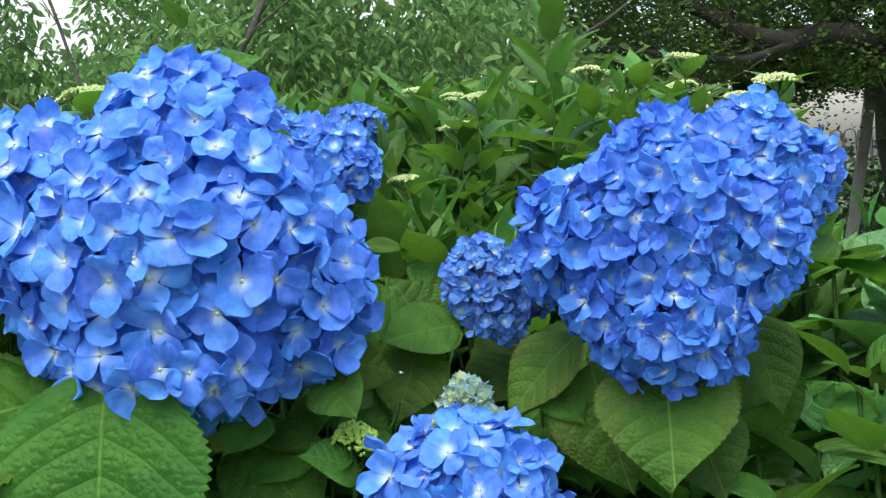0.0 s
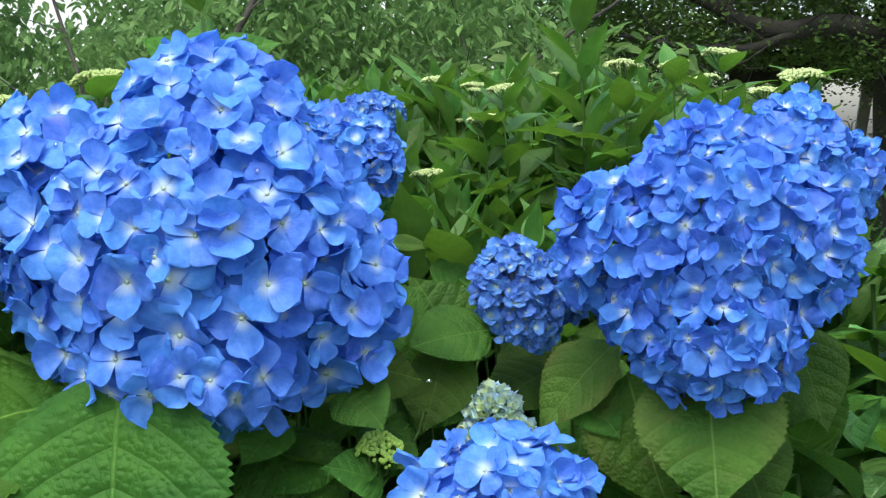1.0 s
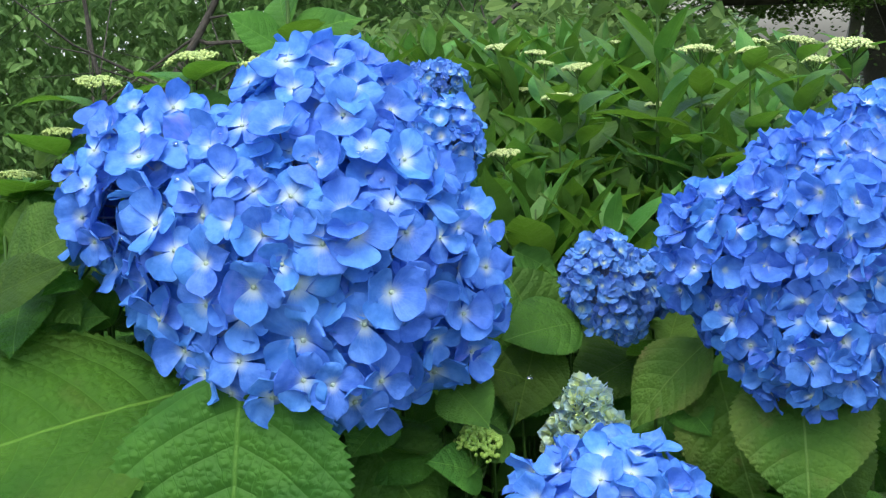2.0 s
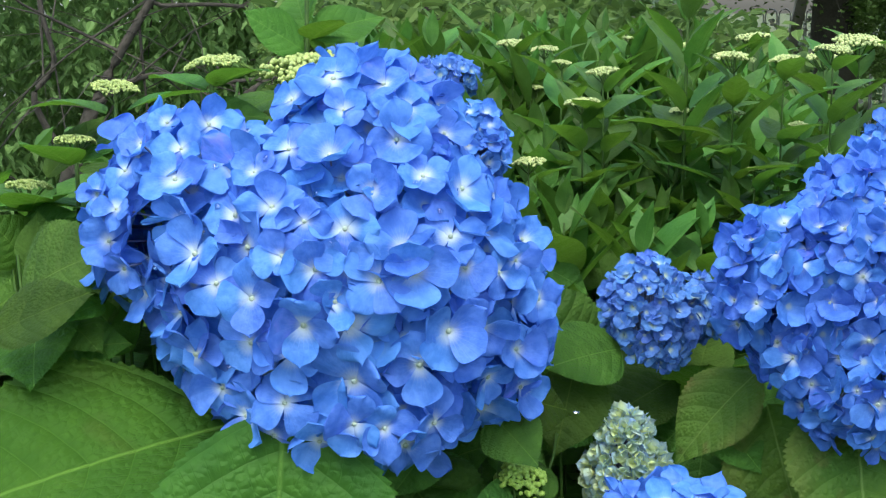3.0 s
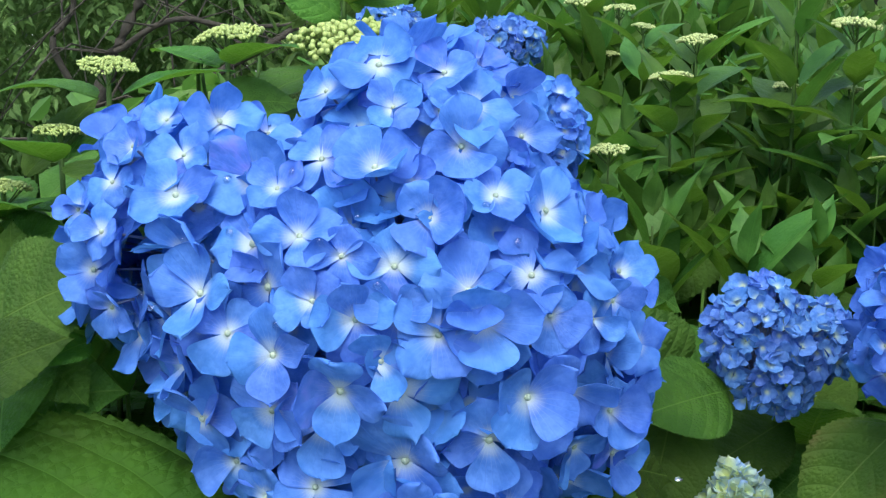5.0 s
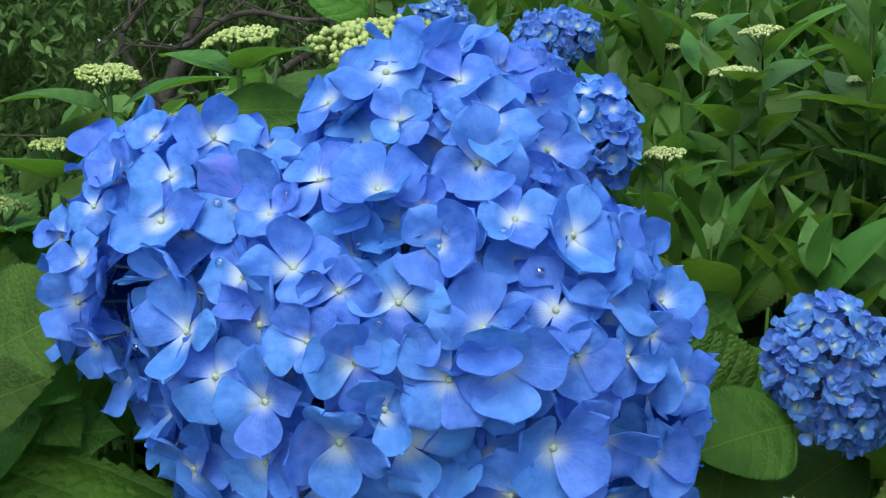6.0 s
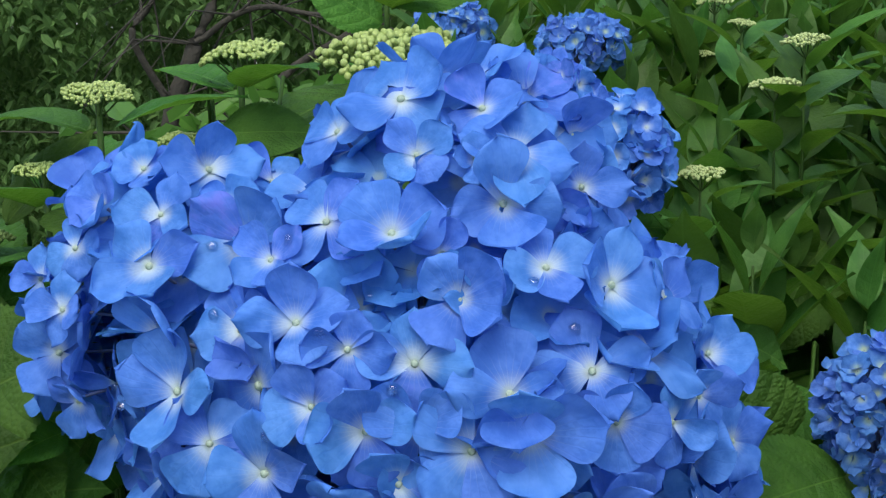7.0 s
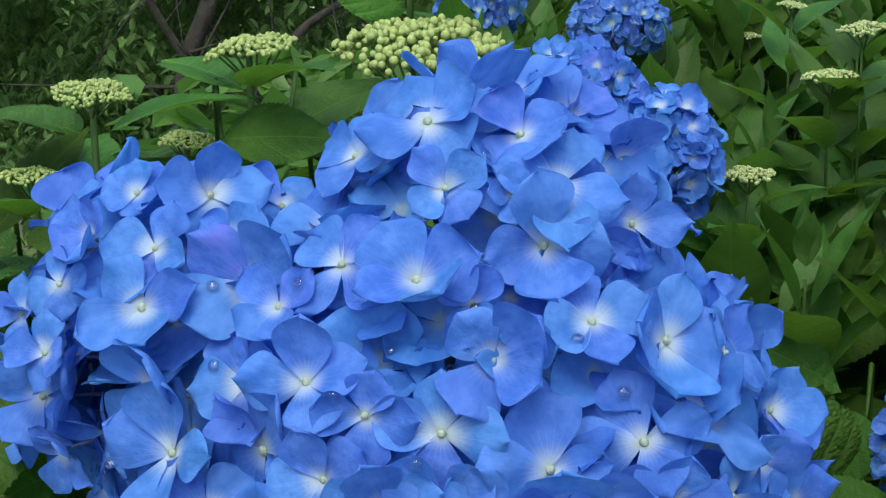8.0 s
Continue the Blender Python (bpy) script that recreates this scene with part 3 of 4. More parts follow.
# ---- shoots with flower buds, and leafy shoots ----
def bud_cluster(rng, radius, dome, bead, count, mat, sub=1, flat=0.0):
    """A domed cluster of small round buds on branching stalks, its top at the origin's height."""
    j = Joined()
    bv, bf = ball(1.0, sub)
    for i in range(count):
        r = radius * math.sqrt((i + 0.5) / count)
        a = 2.39996 * i + rng.uniform(-0.3, 0.3)
        lump = 0.35 * dome * math.sin(3 * a + radius * 900) * (r / radius)
        p = Vector((r * math.cos(a), r * math.sin(a), -dome * (r / radius) ** 2 + lump + rng.uniform(-1, 1) * bead * 0.9))
        s = bead * rng.uniform(0.7, 1.2)
        j.add([p + q * s for q in bv], bf)
    for k in range(9):
        a = 2 * math.pi * k / 9 + rng.uniform(-0.2, 0.2)
        e = Vector((0.78 * radius * math.cos(a), 0.78 * radius * math.sin(a), -dome * 0.7))
        v, f = tube([(0, 0, -dome - radius * 0.75), e * 0.5 + Vector((0, 0, -dome - radius * 0.30)), e], [bead * 0.5, bead * 0.4, bead * 0.35], 4)
        j.add(v, f, 1)
    return j.mesh("bud_cluster", [mat, STEM])


buds = random.Random(23)
CLUSTERS = [bud_cluster(buds, 1.0, 0.22, 0.072, 240, BUD_PALE) for _ in range(4)]
CLUSTERS_GREEN = [bud_cluster(buds, 1.0, 0.25, 0.062, 330, BUD) for _ in range(3)]
CLUSTER_STALKS = bud_cluster(buds, 0.9, 0.30, 0.045, 60, BUD, 1)
CLUSTER_DOME = bud_cluster(buds, 1.0, 0.85, 0.100, 300, BUD_FRESH)
BUD_MESH = mesh_of("bud", *ball(1.0, 2, 1.1), BUD)
SEPALS = [mesh_of("sepal", *petal_shape(buds, 6, 5, 0.8), BUD) for _ in range(3)]


def leafy_shoot(seed, x, y, top, kinds, size, nodes, spacing, label, group, cluster=None, radius=0.013, rise=0.75, name="leafy_shoot", thick=0.0007, bend=0.02):
    """An upright stem with opposite pairs of leaves, and a cluster of buds on top where there is one."""
    rng = random.Random(seed)
    root = shoot_root(name, x, y, label, "shrub", group)
    bx, by = rng.uniform(-bend, bend), rng.uniform(-bend, bend)
    line = bowed([(bx, by, 0), (bx * 0.6, by * 0.6, top * 0.5), (bx * 0.15, by * 0.15, top * 0.85), (0, 0, top)], 4)
    child("stem", mesh_of("stem", *tube(line, [thick * (1.6 - 0.8 * i / len(line)) for i in range(len(line))], 5), STEM), root)
    turn = rng.uniform(0, 180)
    gap = 0.018 if cluster else 0.0
    for i in range(nodes):
        z = top - gap - spacing * i * rng.uniform(0.85, 1.15)
        f = z / top
        at = Vector((bx * (1 - f), by * (1 - f), z))
        ln = size * (0.55 if i == 0 and not cluster else 0.85 if i == 0 else rng.uniform(0.9, 1.15))
        for k in range(2):
            a = radians(turn + 90 * i + 180 * k + rng.uniform(-18, 18))
            el = rise - 0.09 * i + rng.uniform(-0.25, 0.25)
            if i == 0 and not cluster:
                el += 0.4
            d = Vector((math.cos(a) * math.cos(el), math.sin(a) * math.cos(el), math.sin(el)))
            up = Vector((-math.cos(a) * math.sin(el), -math.sin(a) * math.sin(el), math.cos(el)))
            child("leaf", rng.choice(kinds), root, placed(at + d * size * 0.1, turned(d, up), ln * rng.uniform(0.88, 1.1)))
    if cluster == "buds":
        head = child("bud_head", CLUSTER_STALKS, root, pose(0, 0, top, 4, -3, 40) @ Matrix.Scale(radius, 4))
        for i in range(290):
            r, a = math.sqrt((i + 0.5) / 290), 2.39996 * i + rng.uniform(-0.35, 0.35)
            z = -0.28 * r * r + 0.10 * math.sin(5 * a) * r + rng.uniform(-0.06, 0.06)
            child("bud", BUD_MESH, head, pose(r * math.cos(a), r * math.sin(a), z, rng.uniform(-30, 30), rng.uniform(-30, 30), 0) @ Matrix.Scale(rng.uniform(0.036, 0.060), 4))
        for i in range(7):
            a = radians(51 * i + rng.uniform(-15, 15))
            child("sepal", rng.choice(SEPALS), head, pose(0.95 * math.cos(a), 0.95 * math.sin(a), -0.26, rng.uniform(0, 50), 0, math.degrees(a) - 90) @ Matrix.Scale(rng.uniform(0.14, 0.22), 4))
    elif cluster:
        tagged(child("bud_cluster", cluster, root, pose(0, 0, top, rng.uniform(-8, 8), rng.uniform(-8, 8), rng.uniform(0, 360)) @ Matrix.Scale(radius, 4)), kind="stuff")
    return root


GREEN_LABEL = "upright leafy green hydrangea shoot without flowers"
BUD_LABEL = "green hydrangea shoot topped by a flat cream bud cluster"
rng = random.Random(31)

# bud clusters seen above the green bush
for i, (x, y, z, r) in enumerate([
    (-0.087, 1.133, 1.404, 0.012), (-0.064, 1.154, 1.399, 0.010), (-0.054, 1.083, 1.3915, 0.007), (-0.031, 1.013, 1.389, 0.011),
    (-0.044, 1.009, 1.3696, 0.0115), (-0.079, 0.965, 1.336, 0.0105), (-0.070, 1.129, 1.372, 0.006), (0.021, 1.034, 1.362, 0.007),
    (0.049, 0.991, 1.399, 0.013), (0.080, 0.994, 1.397, 0.010), (0.056, 1.036, 1.360, 0.008), (-0.121, 1.127, 1.386, 0.010),
    (0.111, 0.998, 1.403, 0.012), (0.062, 0.981, 1.329, 0.006), (0.003, 1.192, 1.405, 0.007), (0.100, 1.039, 1.352, 0.007),
    (0.208, 1.33, 1.402, 0.022), (0.124, 1.357, 1.404, 0.016), (0.060, 1.300, 1.398, 0.014), (0.172, 1.30, 1.388, 0.014),
]):
    leafy_shoot(100 + i, x, y, z + 0.002, LEAF_NARROW, 0.040, 6, 0.019, BUD_LABEL, "budding green shoots", CLUSTERS[i % 4], r, 0.85)

# the bush of narrow-leaved shoots, rising towards its middle
count = 0
for iy in range(13):
    for ix in range(17):
        y = 0.940 + 0.036 * iy + rng.uniform(-0.014, 0.014)
        x = -0.235 + 0.038 * ix + 0.018 * (iy % 2) + rng.uniform(-0.014, 0.014)
        top = 1.288 + min(0.34 * (y - 0.94), 0.092) + rng.uniform(-0.022, 0.022) - max(0.0, x - 0.13) * 1.1 - 0.45 * min(max(0.0, x - 0.035), 0.08)
        if (x - 0.09) ** 2 + (y - 0.82) ** 2 < 0.13 ** 2 or (x < -0.10 and y < 1.02) or x > 0.12 + 0.5 * (y - 0.9):
            continue
        leafy_shoot(300 + count, x, y, top, LEAF_NARROW, rng.uniform(0.043, 0.060), 6 if iy < 3 else 4 if iy < 8 else 3, 0.019, GREEN_LABEL, "green hydrangea shoots", rise=1.1)
        count += 1
leafy_shoot(294, 0.022, 1.01, 1.432, LEAF_NARROW, 0.047, 8, 0.0165, "tall upright leafy hydrangea shoot above the bush", "green hydrangea shoots", rise=1.15, thick=0.0012)

# shoots behind the main head, with wider leaves
for i, (x, y, z, r, s) in enumerate([(-0.250, 0.850, 1.404, 0.0155, 0.055), (-0.296, 0.826, 1.392, 0.0125, 0.055), (-0.318, 0.825, 1.364, 0.011, 0.06),
                                     (-0.342, 0.820, 1.341, 0.012, 0.06), (-0.232, 0.90, 1.372, 0.012, 0.05), (-0.280, 0.87, 1.368, 0.010, 0.05)]):
    leafy_shoot(200 + i, x, y, z, LEAF_MID, s, 7, 0.028, "hydrangea shoot with an unopened yellow-green bud cluster", "unopened hydrangea shoots", CLUSTERS_GREEN[i % 3], r, 0.35, thick=0.0014)
near = leafy_shoot(220, -0.201, 0.900, 1.402, LEAF_MID, 0.075, 3, 0.035, "hydrangea shoot with a large cluster of round green buds", "unopened hydrangea shoots", "buds", 0.031, 0.1, thick=0.002)
tall = leafy_shoot(221, -0.2107, 0.9415, 1.440, LEAF_MID, 0.045, 2, 0.030, "tall hydrangea shoot with light green leaves above the blue head", "unopened hydrangea shoots", None, 0.020, 0.6, thick=0.0016)
put_leaf(tall, (-0.2127, 0.9384, 1.4044), (-0.2444, 0.9193, 1.4288), (-0.3, -0.8, 0.7), LEAF_WIDE, 0, 0.8)
put_leaf(tall, (-0.2097, 0.9400, 1.4122), (-0.1648, 0.9573, 1.4310), (0.2, -0.7, 0.7), LEAF_WIDE, 1, 0.7)
put_leaf(tall, (-0.2114, 0.9409, 1.4186), (-0.2259, 0.9648, 1.4479), (-0.3, -0.8, 0.4), LEAF_WIDE, 2, 0.8)
leafy_shoot(222, -0.0885, 0.7640, 1.2080, LEAF_MID, 0.030, 2, 0.03, "low hydrangea shoot with small bright green buds", "unopened hydrangea shoots", CLUSTER_DOME, 0.0138, 0.2, thick=0.0016)

# broad leaves under and between the flower heads
count = 0
for iy in range(4):
    for ix in range(15):
        x = -0.52 + 0.065 * ix + rng.uniform(-0.02, 0.02)
        y = 0.79 + 0.06 * iy + rng.uniform(-0.02, 0.02)
        top = 1.185 + 0.10 * (y - 0.79) / 0.18 * (0.55 if x > -0.1 else 1.0) + rng.uniform(-0.03, 0.02)
        if math.hypot(x + 0.17, y - 0.74) < 0.07 or math.hypot(x + 0.028, y - 0.764) < 0.07:
            top -= 0.06
        if math.hypot(x - 0.096, y - 0.822) < 0.09:
            top -= 0.05
        leafy_shoot(500 + count, x, y, top, LEAF_MID, rng.uniform(0.070, 0.095), 4, 0.036, "hydrangea shoot with broad toothed dark green leaves", "broad-leaved shoots", rise=0.35, thick=0.0018)
        count += 1
for i in range(10):
    x, y = -0.50 + 0.034 * i, 0.66 + 0.015 * (i % 3)
    leafy_shoot(580 + i, x, y, 1.13 + 0.02 * (i % 2), LEAF_MID, 0.085, 3, 0.05, "hydrangea shoot with broad toothed dark green leaves", "broad-leaved shoots", rise=0.3, thick=0.0018)

# single broad leaves that stand out between the heads, each pair on its own shoot
LOOSE = [
    ((-0.1096, 0.7777, 1.2039), (-0.1517, 0.7472, 1.1846), 1.0),
    ((-0.1325, 0.7950, 1.1952), (-0.1022, 0.7743, 1.2186), 1.1),
    ((-0.0867, 0.8212, 1.2198), (-0.1072, 0.7939, 1.2184), 1.1),
    ((-0.0714, 0.7813, 1.2003), (-0.0981, 0.7534, 1.1995), 1.1),
    ((-0.1312, 0.7562, 1.2176), (-0.1471, 0.7288, 1.2062), 1.1),
    ((-0.0839, 0.7589, 1.1833), (-0.1014, 0.7332, 1.2038), 1.0),
    ((-0.0630, 0.8241, 1.2279), (-0.0730, 0.7967, 1.2081), 1.0),
    ((-0.0714, 0.8215, 1.2376), (-0.0989, 0.8007, 1.2800), 1.2),
    ((-0.0562, 0.8827, 1.2303), (-0.0703, 0.8639, 1.2778), 1.3),
    ((-0.0865, 0.8355, 1.2073), (-0.0558, 0.8202, 1.2521), 1.1),
    ((-0.1000, 0.7573, 1.2341), (-0.0783, 0.7316, 1.2211), 1.1),
    ((-0.0366, 0.8600, 1.2053), (-0.0753, 0.8292, 1.1942), 0.9),
    ((0.0151, 0.8061, 1.2207), (0.0351, 0.7792, 1.2012), 0.9),
    ((0.0403, 0.8673, 1.2082), (0.0598, 0.8465, 1.2259), 1.0),
    ((-0.0511, 0.8924, 1.1635), (-0.0721, 0.8716, 1.2023), 1.1),
    ((-0.1101, 0.8292, 1.1826), (-0.1137, 0.8090, 1.2158), 1.0),
    ((-0.134, 0.868, 1.212), (-0.094, 0.832, 1.216), 1.1), ((-0.134, 0.846, 1.193), (-0.100, 0.82, 1.209), 1.0),
    ((-0.082, 0.832, 1.187), (-0.115, 0.799, 1.193), 1.1), ((0.014, 0.905, 1.222), (0.039, 0.865, 1.197), 0.9),
    ((0.036, 0.946, 1.203), (0.000, 0.925, 1.179), 1.0), ((0.023, 0.862, 1.177), (0.034, 0.822, 1.158), 0.8),
    ((0.130, 0.915, 1.189), (0.151, 0.875, 1.162), 0.8), ((0.169, 0.898, 1.179), (0.174, 0.857, 1.156), 1.0),
    ((0.162, 0.907, 1.168), (0.160, 0.886, 1.154), 0.8), ((0.132, 0.893, 1.168), (0.143, 0.853, 1.148), 1.0),
]
LOOSE_FAR = [
    ((-0.076, 0.937, 1.248), (-0.115, 0.912, 1.239), 1.0), ((-0.086, 0.905, 1.257), (-0.041, 0.886, 1.242), 1.3),
    ((-0.073, 0.910, 1.281), (-0.042, 0.910, 1.268), 1.0), ((-0.103, 0.814, 1.208), (-0.072, 0.794, 1.197), 1.0),
    ((0.023, 0.846, 1.209), (0.039, 0.804, 1.193), 0.9), ((-0.099, 0.903, 1.296), (-0.069, 0.907, 1.296), 0.5),
    ((-0.020, 0.997, 1.298), (-0.064, 0.942, 1.264), 0.8), ((-0.062, 0.967, 1.285), (-0.059, 0.992, 1.305), 1.0),
    ((-0.111, 0.947, 1.315), (-0.073, 0.972, 1.313), 0.6),
]
LOOSE_UNDER = [
    ((0.0015, 0.875, 1.2233), (-0.0406, 0.85, 1.2059), 1.0),
    ((-0.0269, 0.89, 1.239), (0.005, 0.86, 1.2139), 1.0),
    ((-0.0249, 0.85, 1.206), (-0.0599, 0.83, 1.1936), 1.0),
    ((-0.0372, 0.9, 1.2596), (-0.0604, 0.88, 1.2418), 1.0),
    ((-0.0465, 0.84, 1.2202), (-0.0784, 0.8, 1.2096), 1.0),
    ((0.0145, 0.87, 1.2051), (-0.0143, 0.85, 1.1866), 1.0),
    ((0.1307, 0.86, 1.2157), (0.147, 0.83, 1.1744), 1.0),
    ((0.0956, 0.85, 1.1799), (0.1103, 0.82, 1.1467), 1.0),
    ((0.0157, 0.85, 1.1976), (0.0083, 0.82, 1.1646), 1.0),
]
LOOSE_LEFT = [
    ((-0.3243, 0.7476, 1.2959), (-0.2811, 0.7362, 1.3269), 1.2),
    ((-0.3278, 0.7146, 1.2831), (-0.2800, 0.7027, 1.3082), 0.8),
    ((-0.3250, 0.7600, 1.2600), (-0.2760, 0.7450, 1.2780), 1.0),
    ((-0.2859, 0.7501, 1.2907), (-0.2973, 0.7289, 1.2918), 0.8),
    ((-0.3130, 0.7842, 1.2655), (-0.2805, 0.7708, 1.2900), 1.0),
    ((-0.3414, 0.8078, 1.3005), (-0.3524, 0.7908, 1.3262), 1.2),
    ((-0.2802, 0.7763, 1.2613), (-0.2943, 0.7599, 1.2927), 0.9),
    ((-0.3468, 0.8088, 1.3090), (-0.3142, 0.7949, 1.3302), 0.9),
    ((-0.340, 0.786, 1.288), (-0.294, 0.746, 1.269), 1.0), ((-0.323, 0.830, 1.302), (-0.345, 0.780, 1.294), 1.1),
    ((-0.322, 0.766, 1.281), (-0.310, 0.704, 1.270), 0.9), ((-0.256, 0.834, 1.373), (-0.215, 0.838, 1.377), 0.7),
    ((-0.242, 0.861, 1.372), (-0.244, 0.820, 1.371), 0.8), ((-0.334, 0.825, 1.342), (-0.312, 0.858, 1.376), 0.5),
    ((-0.327, 0.787, 1.298), (-0.331, 0.791, 1.330), 0.9), ((-0.305, 0.755, 1.281), (-0.286, 0.735, 1.275), 1.0),
]
for k, (base, tip, wide) in enumerate(LOOSE + LOOSE_FAR + LOOSE_LEFT + LOOSE_UNDER):
    b, t = Vector(base), Vector(tip)
    back = b + Vector((0.3 * (b.x - t.x), 0.035, -0.03))
    root = shoot_root("leafy_shoot", back.x, back.y, "hydrangea shoot with one broad light green leaf", "shrub", "broad-leaved shoots")
    line = bowed([(0, 0, 0), (0.004, 0.004, back.z * 0.6), back - root.location, b - root.location], 4)
    child("stem", mesh_of("stem", *tube(line, [0.0010] * (len(line) - 3) + [0.0009, 0.0008, 0.0007], 5), STEM), root)
    put_leaf(root, base, tip, (0.1 * (k % 3 - 1), -0.75, 0.75), (LEAF_WIDE if k % 3 else LEAF_BIG), k, wide)

# glossy shrub on the right, with pale bud clusters
count = 0
for iy in range(6):
    for ix in range(8):
        x, y = 0.17 + 0.05 * ix + rng.uniform(-0.02, 0.02), 0.86 + 0.065 * iy + rng.uniform(-0.02, 0.02)
        top = 1.16 + 0.38 * (y - 0.86) + rng.uniform(-0.04, 0.03)
        bud = rng.random() < 0.30
        leafy_shoot(700 + count, x, y, min(top, 1.265), LEAF_GLOSS, rng.uniform(0.050, 0.075), 6, 0.026, "glossy dark-leaved shrub shoot with pale buds" if bud else "glossy dark-leaved shrub shoot",
                    "glossy shrub shoots", CLUSTERS[count % 4] if bud else None, rng.uniform(0.008, 0.013), 0.85)
        count += 1


# ---- trees ----
def crown_mesh(seed, count, place, size, mat, droop=0.5, wide=0.32, plain=False):
    """Many small folded leaves; place(rng) gives each one's place or None."""
    rg = random.Random(seed)
    verts, faces = [], []
    made = 0
    while made < count:
        p = place(rg)
        if p is None:
            continue
        made += 1
        s = size * rg.uniform(0.6, 1.25)
        a = rg.uniform(0, 2 * math.pi)
        d = Vector((math.cos(a), math.sin(a), rg.gauss(-droop, 0.45))).normalized()
        n = Vector((rg.gauss(0, 0.6), rg.gauss(0, 0.6), 1)).normalized()
        x = d.cross(n).normalized() * (s * wide)
        n = x.cross(d).normalized()
        k = len(verts)
        lift = n * s * 0.06
        if plain:
            verts += [p, p + d * s * 0.45 + x + lift, p + d * s, p + d * s * 0.45 - x + lift]
            faces += [(k, k + 1, k + 2), (k, k + 2, k + 3)]
            continue
        verts += [p, p + d * s * 0.28 + x * 0.9 + lift, p + d * s * 0.62 + x * 0.8 + lift * 0.5, p + d * s - n * s * 0.12,
                  p + d * s * 0.62 - x * 0.8 + lift * 0.5, p + d * s * 0.28 - x * 0.9 + lift]
        faces += [(k, k + 1, k + 2, k + 3), (k, k + 3, k + 4, k + 5)]
    return mesh_of("crown", verts, faces, mat, False)


def branches(root, limbs, twigs, seed, mat=BARK):
    """Each limb is a part of its own; thin twigs leave them as one joined part."""
    rg = random.Random(seed)
    j = Joined()
    for name, pts, r0, r1 in limbs:
        line = bowed(pts, 6)
        line = [p + 0.012 * Vector(noise.noise_vector(p * 7 + Vector((seed, 0, 0)))) * min(1, i) for i, p in enumerate(line)]
        rad = [r0 + (r1 - r0) * i / (len(line) - 1) for i in range(len(line))]
        rel = [p - root.location for p in line]
        child(name, mesh_of(name, *tube(rel, rad, 9), mat), root)
        for _ in range(twigs):
            i = rg.randrange(len(line) - 1)
            a = rel[i]
            d = Vector((rg.gauss(0, 1), rg.gauss(0, 0.6), rg.gauss(0.1, 0.7))).normalized()
            ln = rg.uniform(0.12, 0.45)
            w = a + d * ln * 0.5 + Vector((0, 0, rg.uniform(-0.03, 0.05)))
            e = a + d * ln + Vector((0, 0, rg.uniform(-0.08, 0.04)))
            q = min(rad[i] * 0.4, 0.0035)
            v, f = tube([a, w, e], [q, q * 0.6, q * 0.25], 5)
            j.add(v, f)
    tagged(child("twigs", j.mesh("twigs", mat), root), kind="stuff")


tree = shoot_root("tree", -0.93, 2.72, "light green leafy tree with thin dark crooked branches", "tree", "")
branches(tree, [
    ("trunk", [(-0.93, 2.72, 0), (-0.92, 2.71, 0.5), (-0.897, 2.70, 1.045), (-0.842, 2.70, 1.253)], 0.024, 0.014),
    ("limb", [(-0.842, 2.70, 1.253), (-0.768, 2.695, 1.37), (-0.684, 2.727, 1.517), (-0.55, 2.80, 1.80), (-0.50, 2.9, 2.1)], 0.010, 0.004),
    ("limb", [(-0.87, 2.69, 1.133), (-0.932, 2.663, 1.267), (-0.896, 2.677, 1.335), (-0.928, 2.698, 1.476), (-1.02, 2.75, 1.8)], 0.007, 0.003),
    ("limb", [(-0.842, 2.70, 1.253), (-0.72, 2.68, 1.31), (-0.618, 2.697, 1.305), (-0.45, 2.70, 1.30)], 0.006, 0.003),
    ("limb", [(-0.90, 2.70, 0.90), (-0.70, 2.70, 1.18), (-0.538, 2.701, 1.287), (-0.385, 2.727, 1.358), (-0.221, 2.752, 1.425), (-0.108, 2.776, 1.506), (0.1, 2.85, 1.65)], 0.008, 0.003),
    ("limb", [(-0.72, 2.71, 1.44), (-0.595, 2.722, 1.439), (-0.433, 2.734, 1.428), (-0.212, 2.75, 1.407), (0.0, 2.8, 1.38)], 0.004, 0.002),
    ("limb", [(-0.385, 2.727, 1.358), (-0.339, 2.733, 1.37), (-0.202, 2.746, 1.377), (-0.061, 2.756, 1.362)], 0.004, 0.002),
], 15, 41)


def left_crown(rg):
    p = Vector((rg.uniform(-2.1, 0.0), rg.uniform(2.72, 4.0), rg.uniform(0.75, 2.6)))
    dens = noise.noise(p * 2.3) + 0.5 * noise.noise(p * 6.1) + 0.75 * min(0.0, noise.noise(Vector((5.5 * p.x, 0.7 * p.y, 5.5 * p.z)))) - 2.2 * max(0.0, p.z - 0.11 * p.y - 1.32)
    if dens < -0.27 + 0.25 * rg.random():
        return None
    if p.x > -0.12 and rg.random() < 0.5 or abs((p.x + 1.0) / 1.15) ** 2.8 + abs((p.y - 3.3) / 0.9) ** 2.8 + abs((p.z - 1.6) / 1.1) ** 2.8 > 1 + 0.25 * noise.noise(p * 4.0):
        return None
    return p - tree.location


tagged(child("crown", crown_mesh(51, 105000, left_crown, 0.028, CROWN_LIGHT, 0.8, 0.24), tree), kind="stuff")

